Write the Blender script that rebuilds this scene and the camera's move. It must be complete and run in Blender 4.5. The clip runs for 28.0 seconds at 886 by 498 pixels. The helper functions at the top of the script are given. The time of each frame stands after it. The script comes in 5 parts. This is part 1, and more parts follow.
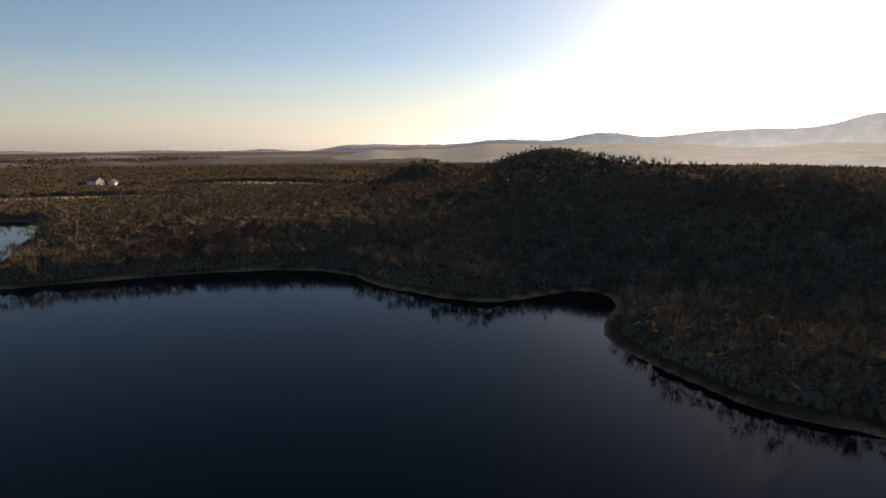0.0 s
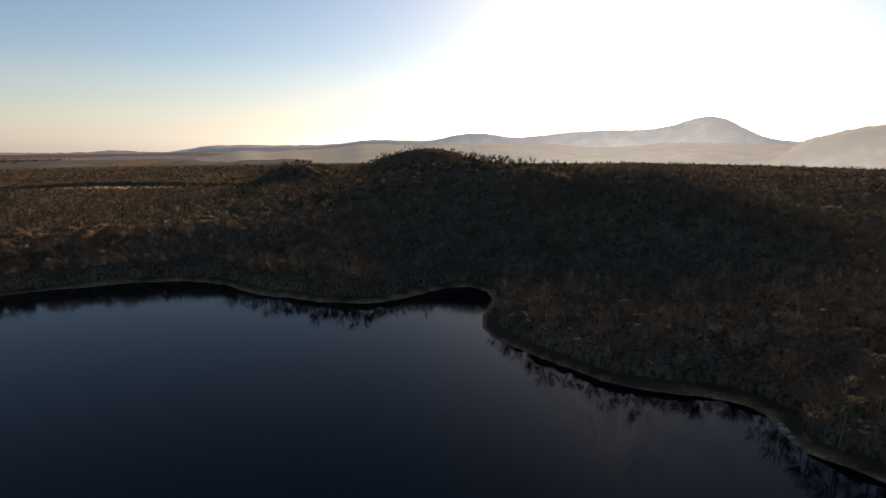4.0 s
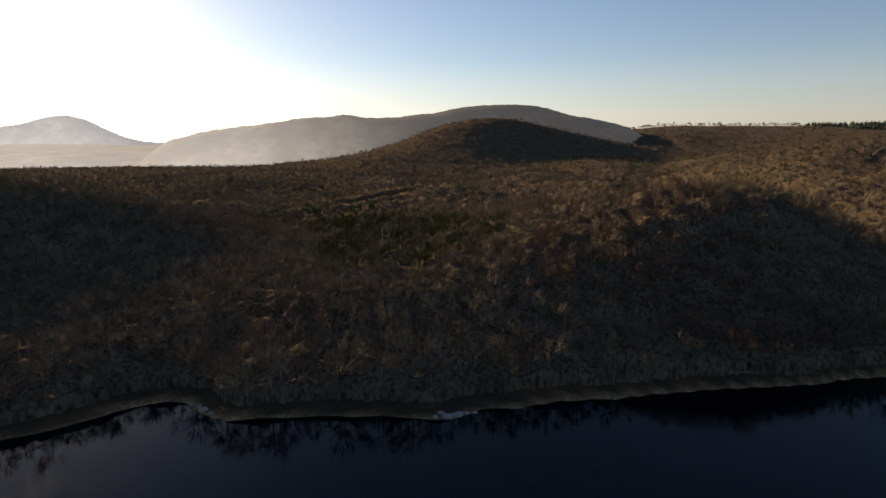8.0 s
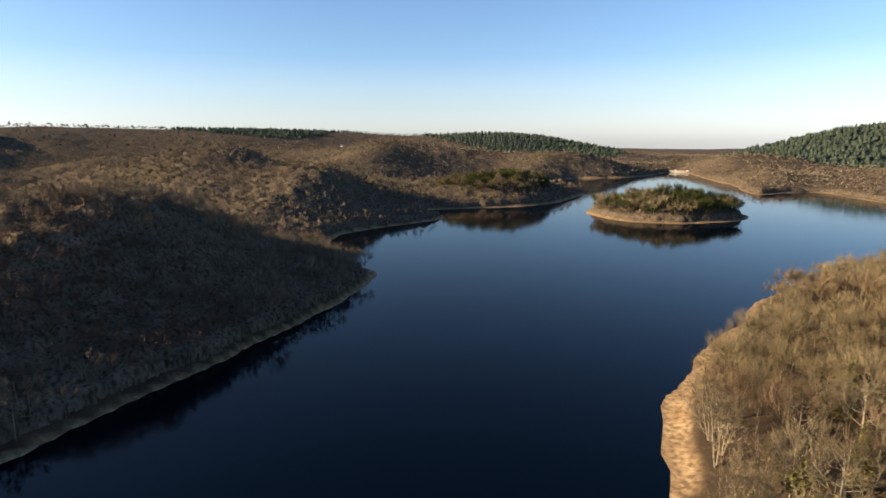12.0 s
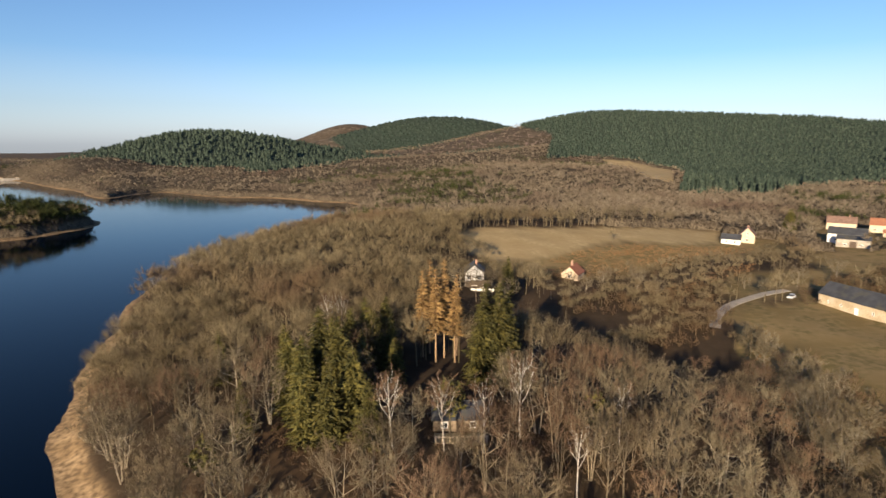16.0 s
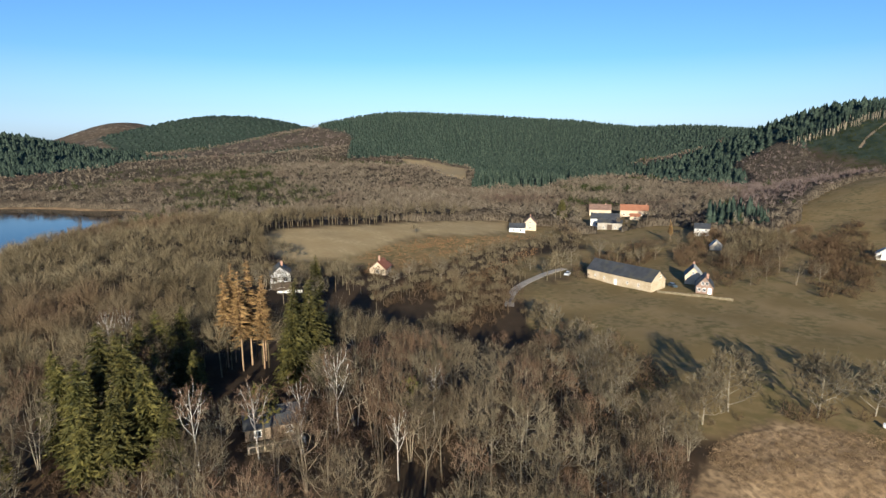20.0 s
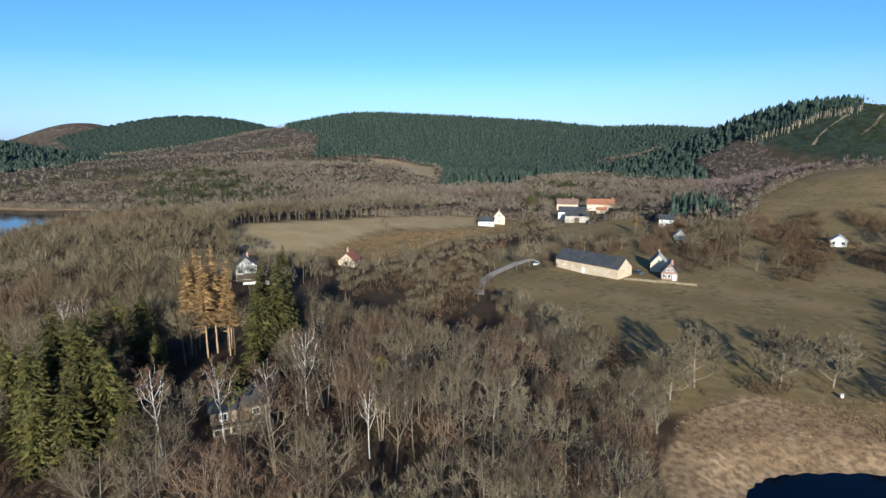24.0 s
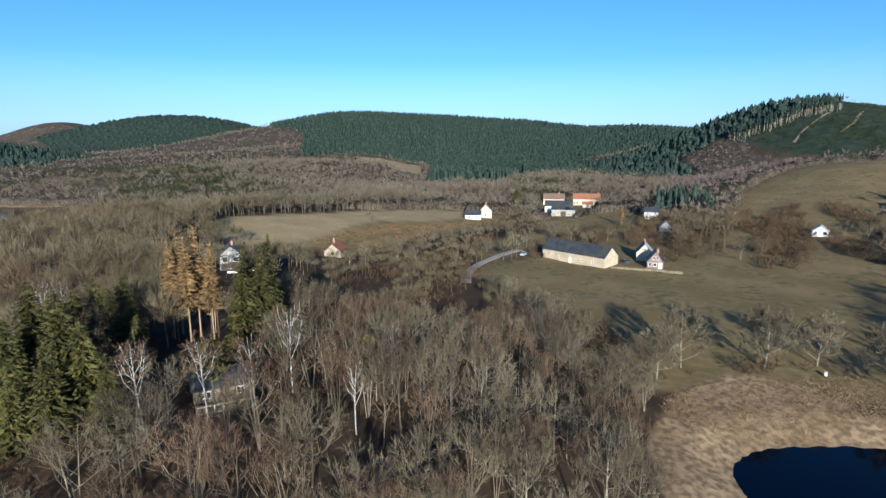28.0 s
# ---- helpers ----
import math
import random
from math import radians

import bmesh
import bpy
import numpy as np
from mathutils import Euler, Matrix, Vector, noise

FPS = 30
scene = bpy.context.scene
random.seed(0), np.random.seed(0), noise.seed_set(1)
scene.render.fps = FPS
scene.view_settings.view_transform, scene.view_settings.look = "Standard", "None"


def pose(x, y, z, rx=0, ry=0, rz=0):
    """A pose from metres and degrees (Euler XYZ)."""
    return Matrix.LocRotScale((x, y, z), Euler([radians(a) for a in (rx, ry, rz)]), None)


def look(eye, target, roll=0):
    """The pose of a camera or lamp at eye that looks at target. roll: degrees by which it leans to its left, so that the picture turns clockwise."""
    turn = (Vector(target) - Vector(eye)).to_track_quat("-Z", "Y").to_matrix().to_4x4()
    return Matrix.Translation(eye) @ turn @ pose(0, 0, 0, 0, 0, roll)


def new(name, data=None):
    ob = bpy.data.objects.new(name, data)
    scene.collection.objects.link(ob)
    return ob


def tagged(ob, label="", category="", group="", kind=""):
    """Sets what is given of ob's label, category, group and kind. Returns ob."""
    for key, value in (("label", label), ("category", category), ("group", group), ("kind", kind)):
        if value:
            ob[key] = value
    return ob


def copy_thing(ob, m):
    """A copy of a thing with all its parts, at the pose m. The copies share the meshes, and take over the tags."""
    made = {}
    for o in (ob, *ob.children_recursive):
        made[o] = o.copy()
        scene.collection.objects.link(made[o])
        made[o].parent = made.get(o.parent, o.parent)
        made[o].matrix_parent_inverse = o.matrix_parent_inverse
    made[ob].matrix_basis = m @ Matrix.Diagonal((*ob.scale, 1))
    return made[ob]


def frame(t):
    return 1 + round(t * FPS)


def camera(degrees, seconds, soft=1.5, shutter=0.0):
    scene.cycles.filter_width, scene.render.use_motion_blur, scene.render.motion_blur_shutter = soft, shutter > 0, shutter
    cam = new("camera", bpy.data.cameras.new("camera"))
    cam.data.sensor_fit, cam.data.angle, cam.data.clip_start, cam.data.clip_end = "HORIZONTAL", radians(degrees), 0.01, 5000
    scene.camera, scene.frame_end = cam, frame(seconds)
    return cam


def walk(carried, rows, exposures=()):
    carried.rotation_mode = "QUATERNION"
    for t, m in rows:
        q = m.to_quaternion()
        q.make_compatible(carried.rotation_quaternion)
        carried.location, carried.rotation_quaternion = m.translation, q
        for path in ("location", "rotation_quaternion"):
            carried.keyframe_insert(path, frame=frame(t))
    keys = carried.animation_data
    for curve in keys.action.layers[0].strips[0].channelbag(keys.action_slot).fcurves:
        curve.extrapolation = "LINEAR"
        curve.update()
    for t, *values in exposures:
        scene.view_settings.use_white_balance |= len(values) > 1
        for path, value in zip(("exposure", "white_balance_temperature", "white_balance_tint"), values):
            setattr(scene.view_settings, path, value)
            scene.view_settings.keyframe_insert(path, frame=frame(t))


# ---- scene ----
# ---- camera ----
cam = camera(76.96, 28.0, shutter=0.2)
# seconds, height, tilt, lean, heading: the camera hovers over the lake, turns, then sinks
PATH = [
    (0.0, 62.00, 79.27, 0.03, 0.00), (0.5, 62.00, 79.27, 0.04, 5.36), (1.0, 62.00, 79.28, 0.05, 14.61),
    (1.5, 62.00, 79.29, 0.07, 15.78), (2.0, 62.00, 79.29, 0.08, 15.12), (2.5, 62.00, 79.29, 0.08, 9.42),
    (3.0, 62.00, 79.29, 0.07, 1.60), (3.5, 62.00, 79.29, 0.07, -5.57), (5.5, 62.00, 79.29, 0.21, -34.46),
    (6.0, 62.00, 79.26, 0.22, -41.72), (6.5, 62.00, 79.23, 0.22, -48.92), (7.0, 62.00, 79.21, 0.23, -56.59),
    (7.5, 62.00, 79.22, 0.24, -63.76), (8.0, 62.00, 79.22, 0.25, -71.15), (8.5, 62.00, 79.21, 0.28, -78.01),
    (9.0, 62.00, 79.21, 0.31, -85.87), (9.5, 62.00, 79.22, 0.33, -92.97), (10.0, 62.00, 79.22, 0.33, -99.99),
    (10.5, 62.00, 79.20, 0.31, -107.12), (11.0, 62.00, 79.19, 0.29, -114.87), (11.5, 62.00, 79.19, 0.27, -121.94),
    (12.0, 62.00, 79.20, 0.26, -129.06), (12.5, 62.00, 79.21, 0.26, -136.26), (14.5, 62.00, 79.23, 0.19, -166.34),
    (15.0, 62.00, 79.25, 0.17, -174.45), (15.5, 62.00, 79.28, 0.14, -181.45), (16.0, 62.00, 79.31, 0.11, -189.75),
    (16.5, 62.00, 79.34, 0.10, -197.51), (17.0, 62.00, 79.36, 0.10, -204.64), (17.5, 62.19, 79.38, 0.10, -205.99),
    (18.0, 62.07, 79.39, 0.11, -206.77), (18.5, 61.77, 79.39, 0.12, -207.55), (19.0, 61.36, 79.38, 0.12, -208.40),
    (19.5, 60.92, 79.38, 0.13, -209.03), (20.0, 60.44, 79.38, 0.15, -209.75), (20.5, 59.96, 79.39, 0.16, -210.31),
    (21.0, 59.52, 79.40, 0.17, -210.91), (21.5, 59.19, 79.40, 0.18, -211.28), (23.5, 56.58, 79.49, 0.27, -212.71),
    (24.0, 56.15, 79.49, 0.27, -212.96), (24.5, 55.58, 79.50, 0.27, -213.18), (25.0, 55.03, 79.52, 0.27, -213.44),
    (25.5, 54.47, 79.53, 0.27, -213.63), (26.0, 53.89, 79.53, 0.27, -213.79), (26.5, 53.34, 79.54, 0.28, -213.98),
    (27.0, 52.81, 79.54, 0.28, -214.08), (27.5, 52.30, 79.54, 0.27, -214.23), (28.0, 51.92, 79.53, 0.26, -214.32),
]
EXPOSURES = [(0.0, 0.97, 7400, 17), (8.0, 1.1, 7400, 18), (11.0, 1.75, 6600, 16), (12.5, 1.75, 6000, 14), (15.0, 1.36, 5700, 14), (16.0, 1.22, 5650, 13), (17.0, 1.13, 5400, 11), (20.0, 1.1, 4850, 7), (28.0, 1.08, 4300, 6)]
walk(cam, [(t, pose(0, 0, z, tilt, lean, heading)) for t, z, tilt, lean, heading in PATH], EXPOSURES)

# ---- light: a low, slightly warm sun and a clear sky ----
SUN_HEADING, SUN_HEIGHT = -31.0, 15.5
SUN_WAY = Vector((-math.sin(radians(SUN_HEADING)) * math.cos(radians(SUN_HEIGHT)), math.cos(radians(SUN_HEADING)) * math.cos(radians(SUN_HEIGHT)),
                  math.sin(radians(SUN_HEIGHT))))
world = bpy.data.worlds.new("sky")
scene.world = world
world.use_nodes = True
sky = world.node_tree.nodes.new("ShaderNodeTexSky")
sky.sky_type, sky.sun_disc = "NISHITA", False
sky.sun_elevation, sky.sun_rotation = radians(SUN_HEIGHT), radians(-SUN_HEADING)
sky.altitude, sky.air_density, sky.dust_density, sky.ozone_density = 400, 1.0, 0.6, 3.0
# the haze low over the land is paler than the clear sky above
nodes, links = world.node_tree.nodes, world.node_tree.links
split, fade, pale = nodes.new("ShaderNodeSeparateXYZ"), nodes.new("ShaderNodeMapRange"), nodes.new("ShaderNodeHueSaturation")
fade.inputs["From Max"].default_value, fade.inputs["To Min"].default_value = 0.14, 0.36
links.new(nodes.new("ShaderNodeTexCoord").outputs["Generated"], split.inputs[0])
links.new(split.outputs["Z"], fade.inputs["Value"])
links.new(fade.outputs["Result"], pale.inputs["Saturation"])
links.new(sky.outputs[0], pale.inputs["Color"])
links.new(pale.outputs[0], nodes["Background"].inputs[0])
world.node_tree.nodes["Background"].inputs[1].default_value = 0.06
sun = new("sun", bpy.data.lights.new("sun", "SUN"))
sun.data.energy, sun.data.angle, sun.data.color = 5.0, radians(0.53), (1.0, 0.75, 0.44)
sun.matrix_world = look(SUN_WAY * 100, (0, 0, 0))

# ---- materials ----
def material(name, low, high, size, rough=0.9, relief=0.0, fine=None, stain=None, random_tint=0.0, spec=0.2, airy=0.0, upright=1.0):
    """A surface whose colour runs between two tones in patches of about that size in metres, with fine grain, stains and relief on top."""
    m = bpy.data.materials.new(name)
    m.use_nodes = True
    nodes, links = m.node_tree.nodes, m.node_tree.links
    shader = nodes["Principled BSDF"]
    shader.inputs["Roughness"].default_value = rough
    shader.inputs["Specular IOR Level"].default_value = spec
    place = nodes.new("ShaderNodeNewGeometry").outputs["Position"]
    if upright != 1:
        # branches and boughs draw the grain out upwards
        drawn = nodes.new("ShaderNodeVectorMath")
        drawn.operation = "MULTIPLY"
        drawn.inputs[1].default_value = (1, 1, 1 / upright)
        links.new(place, drawn.inputs[0])
        place = drawn.outputs["Vector"]

    def noise_at(metres, detail=4):
        n = nodes.new("ShaderNodeTexNoise")
        n.inputs["Scale"].default_value, n.inputs["Detail"].default_value = 1 / metres, detail
        links.new(place, n.inputs["Vector"])
        return n.outputs["Fac"]

    def mixed(fac, a, b):
        mix = nodes.new("ShaderNodeMix")
        mix.data_type = "RGBA"
        if isinstance(fac, float):
            mix.inputs["Factor"].default_value = fac
        else:
            links.new(fac, mix.inputs["Factor"])
        for value, slot in ((a, mix.inputs["A"]), (b, mix.inputs["B"])):
            if isinstance(value, tuple):
                slot.default_value = (*value, 1)
            else:
                links.new(value, slot)
        return mix.outputs["Result"]

    def ramped(value, lo, hi):
        r = nodes.new("ShaderNodeMapRange")
        r.inputs["From Min"].default_value, r.inputs["From Max"].default_value = lo, hi
        links.new(value, r.inputs["Value"])
        return r.outputs["Result"]

    colour = mixed(ramped(noise_at(size), 0.35, 0.65), low, high)
    if fine:
        colour = mixed(ramped(noise_at(fine[0], 2), 0.4, 0.7), colour, fine[1])
    if stain:
        colour = mixed(ramped(noise_at(stain[0], 5), 0.52, 0.68), colour, stain[1])
    if random_tint:
        hsv = nodes.new("ShaderNodeHueSaturation")
        spread = nodes.new("ShaderNodeMapRange")
        spread.inputs["To Min"].default_value, spread.inputs["To Max"].default_value = 1 - random_tint, 1 + random_tint
        links.new(nodes.new("ShaderNodeObjectInfo").outputs["Random"], spread.inputs["Value"])
        links.new(spread.outputs["Result"], hsv.inputs["Value"])
        links.new(colour, hsv.inputs["Color"])
        colour = hsv.outputs["Color"]
    links.new(colour, shader.inputs["Base Color"])
    if relief:
        bump = nodes.new("ShaderNodeBump")
        bump.inputs["Strength"].default_value, bump.inputs["Distance"].default_value = 0.7, relief
        links.new(noise_at(fine[0] if fine else size * 0.2, 6), bump.inputs["Height"])
        links.new(bump.outputs["Normal"], shader.inputs["Normal"])
    if airy:
        # fine twigs let part of the light through
        clear, blend = nodes.new("ShaderNodeBsdfTransparent"), nodes.new("ShaderNodeMixShader")
        blend.inputs["Fac"].default_value = airy
        links.new(shader.outputs[0], blend.inputs[1])
        links.new(clear.outputs[0], blend.inputs[2])
        links.new(blend.outputs[0], nodes["Material Output"].inputs["Surface"])
    return m


BARK = material("bark", (0.13, 0.108, 0.074), (0.215, 0.18, 0.128), 0.8, 0.95, 0.02, fine=(0.3, (0.12, 0.092, 0.06)), random_tint=0.4, spec=0.02)
PALE_BARK = material("pale_bark", (0.19, 0.165, 0.12), (0.3, 0.263, 0.2), 0.8, 0.9, 0.02, fine=(0.3, (0.16, 0.13, 0.09)), random_tint=0.3, spec=0.02)
BIRCH_BARK = material("birch_bark", (0.46, 0.43, 0.37), (0.62, 0.59, 0.53), 0.7, 0.8, 0.01, fine=(0.25, (0.14, 0.11, 0.09)), random_tint=0.15)
LARCH_BARK = material("larch_bark", (0.304, 0.208, 0.12), (0.4, 0.288, 0.176), 1.0, 0.9, 0.02, fine=(0.3, (0.2, 0.128, 0.08)))
TWIGS = material("twigs", (0.084, 0.067, 0.041), (0.148, 0.12, 0.076), 9.0, 0.9, fine=(1.2, (0.08, 0.06, 0.036)), random_tint=0.35, spec=0.02)
TWIGS_RED = material("reddish_twigs", (0.1, 0.066, 0.04), (0.155, 0.108, 0.067), 9.0, 0.9, fine=(1.2, (0.084, 0.052, 0.0336)), random_tint=0.3, spec=0.02)
TWIGS_PALE = material("pale_twigs", (0.108, 0.09, 0.056), (0.168, 0.143, 0.092), 6.0, 0.9, fine=(1.0, (0.104, 0.08, 0.052)), random_tint=0.25, spec=0.02)
WOODS = material("bare_woods", (0.122, 0.098, 0.057), (0.21, 0.172, 0.105), 14.0, 0.95, 0.9, fine=(0.9, (0.072, 0.055, 0.03)), stain=(90.0, (0.12, 0.08, 0.048)), spec=0.02, upright=2.2)
# Greyer and bluer than the near woods: distance haze put into the colour.
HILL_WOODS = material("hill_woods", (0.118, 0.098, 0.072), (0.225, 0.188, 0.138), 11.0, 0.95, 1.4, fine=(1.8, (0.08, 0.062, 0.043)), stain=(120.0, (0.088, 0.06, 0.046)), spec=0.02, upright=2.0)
# Darker than the hill woods: shade among the branches is put into the colour.
SHADED_INSIDE = material("shaded_inner_branches", (0.084, 0.068, 0.049), (0.138, 0.112, 0.08), 9.0, 1.0, 1.6, fine=(1.1, (0.03, 0.023, 0.015)), spec=0.0, upright=2.0)
PURPLE_WOODS = material("birch_woods", (0.14, 0.106, 0.092), (0.21, 0.168, 0.146), 10.0, 0.95, 1.2, fine=(1.6, (0.08, 0.056, 0.0496)), spec=0.02, upright=3.0)
PINE_WOODS = material("pine_woods", (0.0336, 0.0416, 0.0144), (0.068, 0.072, 0.0256), 8.0, 0.9, 1.0, fine=(1.4, (0.024, 0.0288, 0.0112)), spec=0.02)
NEEDLES = material("needles", (0.056, 0.052, 0.011), (0.116, 0.099, 0.022), 3.0, 0.75, fine=(0.7, (0.024, 0.025, 0.009)), random_tint=0.25)
# Less yellow than the near needles: a bluish haze tint is in this colour.
FIR_WOODS = material("fir_woods", (0.034, 0.048, 0.036), (0.066, 0.084, 0.06), 11.0, 0.8, fine=(3.0, (0.02, 0.03, 0.024)), spec=0.02)
LARCH_NEEDLES = material("larch_needles", (0.19, 0.12, 0.042), (0.28, 0.18, 0.068), 2.0, 0.85, fine=(0.6, (0.12, 0.068, 0.028)))
BUSH_BROWN = material("brown_scrub", (0.07, 0.046, 0.026), (0.12, 0.085, 0.048), 5.0, 0.9, fine=(0.8, (0.08, 0.052, 0.0304)), random_tint=0.3, spec=0.02)
STRAW = material("dry_reeds", (0.2, 0.135, 0.068), (0.36, 0.255, 0.142), 3.0, 0.95, fine=(0.5, (0.13, 0.088, 0.046)), spec=0.02)
RUST_GRASS = material("dead_bracken", (0.2, 0.11, 0.045), (0.29, 0.17, 0.075), 4.0, 0.95, fine=(0.7, (0.15, 0.085, 0.04)), spec=0.02)


def ground_material():
    """Leaf litter, pasture, dry hay and the pale bank, mixed by the plan's land cover."""
    m = material("ground", (0.036, 0.027, 0.018), (0.06, 0.044, 0.028), 7.0, 0.95, 0.05, fine=(0.9, (0.044, 0.03, 0.019)), stain=(25.0, (0.078, 0.05, 0.027)), spec=0.05)
    nodes, links = m.node_tree.nodes, m.node_tree.links
    shader = nodes["Principled BSDF"]
    base = shader.inputs["Base Color"].links[0].from_socket
    cover = nodes.new("ShaderNodeVertexColor")
    cover.layer_name = "cover"
    split = nodes.new("ShaderNodeSeparateColor")
    links.new(cover.outputs["Color"], split.inputs["Color"])
    place = nodes.new("ShaderNodeNewGeometry").outputs["Position"]

    def tone(a, b, metres, detail=5):
        n = nodes.new("ShaderNodeTexNoise")
        n.inputs["Scale"].default_value, n.inputs["Detail"].default_value = 1 / metres, detail
        links.new(place, n.inputs["Vector"])
        r = nodes.new("ShaderNodeMapRange")
        r.inputs["From Min"].default_value, r.inputs["From Max"].default_value = 0.38, 0.62
        links.new(n.outputs["Fac"], r.inputs["Value"])
        mix = nodes.new("ShaderNodeMix")
        mix.data_type = "RGBA"
        links.new(r.outputs["Result"], mix.inputs["Factor"])
        for value, slot in ((a, mix.inputs["A"]), (b, mix.inputs["B"])):
            if isinstance(value, tuple):
                slot.default_value = (*value, 1)
            else:
                links.new(value, slot)
        return mix.outputs["Result"]

    grass = tone(tone((0.16, 0.116, 0.048), (0.23, 0.164, 0.078), 18.0), tone((0.115, 0.094, 0.036), (0.2, 0.146, 0.07), 2.5), 9.0)
    sand = tone(tone((0.296, 0.2, 0.1), (0.384, 0.272, 0.148), 6.0), (0.152, 0.104, 0.0576), 1.3)
    hay = tone(tone((0.27, 0.196, 0.096), (0.35, 0.266, 0.14), 12.0), (0.29, 0.218, 0.108), 2.2)
    needles = nodes.new("ShaderNodeVertexColor")
    needles.layer_name = "needle_litter"
    litter = tone((0.024, 0.034, 0.026), (0.042, 0.054, 0.04), 14.0)
    floor_tone = tone((0.06, 0.046, 0.032), (0.09, 0.07, 0.05), 30.0)
    colour = base
    for share, value in ((cover.outputs["Alpha"], floor_tone), (needles.outputs["Color"], litter), (split.outputs["Red"], grass), (split.outputs["Green"], sand), (split.outputs["Blue"], hay)):
        mix = nodes.new("ShaderNodeMix")
        mix.data_type = "RGBA"
        links.new(share, mix.inputs["Factor"])
        links.new(colour, mix.inputs["A"])
        links.new(value, mix.inputs["B"])
        colour = mix.outputs["Result"]
    links.new(colour, shader.inputs["Base Color"])
    return m


def water_material():
    m = bpy.data.materials.new("lake_water")
    m.use_nodes = True
    nodes, links = m.node_tree.nodes, m.node_tree.links
    shader = nodes["Principled BSDF"]
    shader.inputs["Base Color"].default_value = (0.0003, 0.0014, 0.0045, 1)
    shader.inputs["Roughness"].default_value = 0.06
    shader.inputs["IOR"].default_value = 1.33
    shader.inputs["Specular IOR Level"].default_value = 0.16
    shader.inputs["Specular Tint"].default_value = (0.5, 0.8, 1, 1)
    place = nodes.new("ShaderNodeNewGeometry").outputs["Position"]
    bump = nodes.new("ShaderNodeBump")
    bump.inputs["Strength"].default_value, bump.inputs["Distance"].default_value = 0.35, 0.03
    ripple = nodes.new("ShaderNodeTexNoise")
    ripple.inputs["Scale"].default_value, ripple.inputs["Detail"].default_value = 0.9, 3
    links.new(place, ripple.inputs["Vector"])
    links.new(ripple.outputs["Fac"], bump.inputs["Height"])
    links.new(bump.outputs["Normal"], shader.inputs["Normal"])
    return m


GROUND, WATER = ground_material(), water_material()
# ---- the plan: shores, hills and fields (metres, the lake's level is 0) ----
SHORE_HOME = [(-135, -2), (-125, -20), (-112, -30), (-103, -38), (-96, -41), (-90, -42), (-84, -41), (-78, -36), (-60, -31),
              (-38, -35), (-10, -41), (16, -49), (35, -66), (44, -86), (50, -97), (60, -112), (66, -130), (72, -152), (77, -180),
              (82, -208), (86, -235), (86, -262), (82, -292), (71, -328), (46, -380), (22, -424), (-6, -475), (-18, -545), (-6, -598),
              (24, -614), (58, -646), (91, -678), (142, -687), (200, -742), (235, -788), (262, -758), (271, -693)]
SHORE_EAST = [(302, -722), (340, -800), (420, -895), (505, -1005), (560, -1085), (602, -1085), (578, -1000), (556, -902), (585, -825),
              (612, -762), (590, -700), (520, -620), (470, -585), (425, -580), (388, -500), (370, -432), (388, -360), (415, -322),
              (398, -302), (357, -304), (350, -240), (344, -192), (330, -170), (288, -150), (250, -142), (226, -146), (202, -117),
              (186, -95), (170, -69), (156, -45), (148, -23), (140, -5), (130, 11), (124, 20), (117, 31), (111, 38), (109, 47), (105, 62)]
SHORE_NORTH = [(100, 76), (95, 84), (96, 93), (101, 101), (93, 111), (84, 115), (73, 124), (67, 133), (59, 152), (54, 170),
               (59, 190), (72, 216), (66, 232), (53, 231), (34, 219), (20, 213), (4, 218), (-12, 227), (-28, 241), (-44, 262),
               (-72, 273), (-108, 267), (-137, 254), (-170, 242), (-190, 233), (-217, 247), (-222, 268), (-262, 340), (-322, 446),
               (-392, 450), (-445, 425), (-395, 372), (-328, 329), (-326, 277), (-311, 219), (-335, 186), (-360, 148), (-300, 136),
               (-240, 150), (-196, 158), (-166, 152), (-153, 135), (-137, 116), (-130, 104), (-128, 93), (-130, 82), (-138, 55), (-141, 26)]
ISLAND = [(324, -426), (273, -388), (235, -387), (203, -417), (189, -465), (205, -512), (250, -503), (295, -460)]

# hills: x, y, height, half-widths along and across, turn in degrees
HILLS_NORTH = [(-110, 320, 7, 110, 50, -8), (15, 480, 14, 130, 130, 0), (-30, 707, 30, 55, 60, 0), (108, 380, 33, 95, 85, 20), (168, 318, 9, 60, 50, -40), (180, 262, 6, 50, 45, -40), (150, 795, 42, 105, 100, 0),
               (190, 255, 22, 80, 60, -40), (-300, 900, 6, 300, 200, 0), (250, 800, 4, 300, 200, 10), (150, 560, 8, 150, 120, 0),
               (-200, 120, 4, 50, 50, 0), (-420, 260, 9, 90, 60, 30), (-700, 700, 8, 350, 200, 30)]
HILLS_EAST = [(1750, 150, 46, 260, 200, 0), (230, 40, 9, 110, 90, 0), (234, -38, 27, 66, 50, 60), (350, 40, 10, 150, 110, 0), (640, 260, 6, 200, 150, 0),
              (800, 480, 8, 200, 140, -20), (1200, 250, 34, 330, 220, -80), (1230, 450, 16, 200, 150, 0), (1215, 290, 62, 220, 170, -75), (1900, 740, 28, 250, 250, 0), (1780, 930, 40, 550, 350, -30), (1900, -100, 76, 420, 350, 90),
              (1750, -600, 64, 420, 330, 70), (1800, -1050, 64, 450, 330, 60), (1400, -1450, 76, 350, 260, 50)]
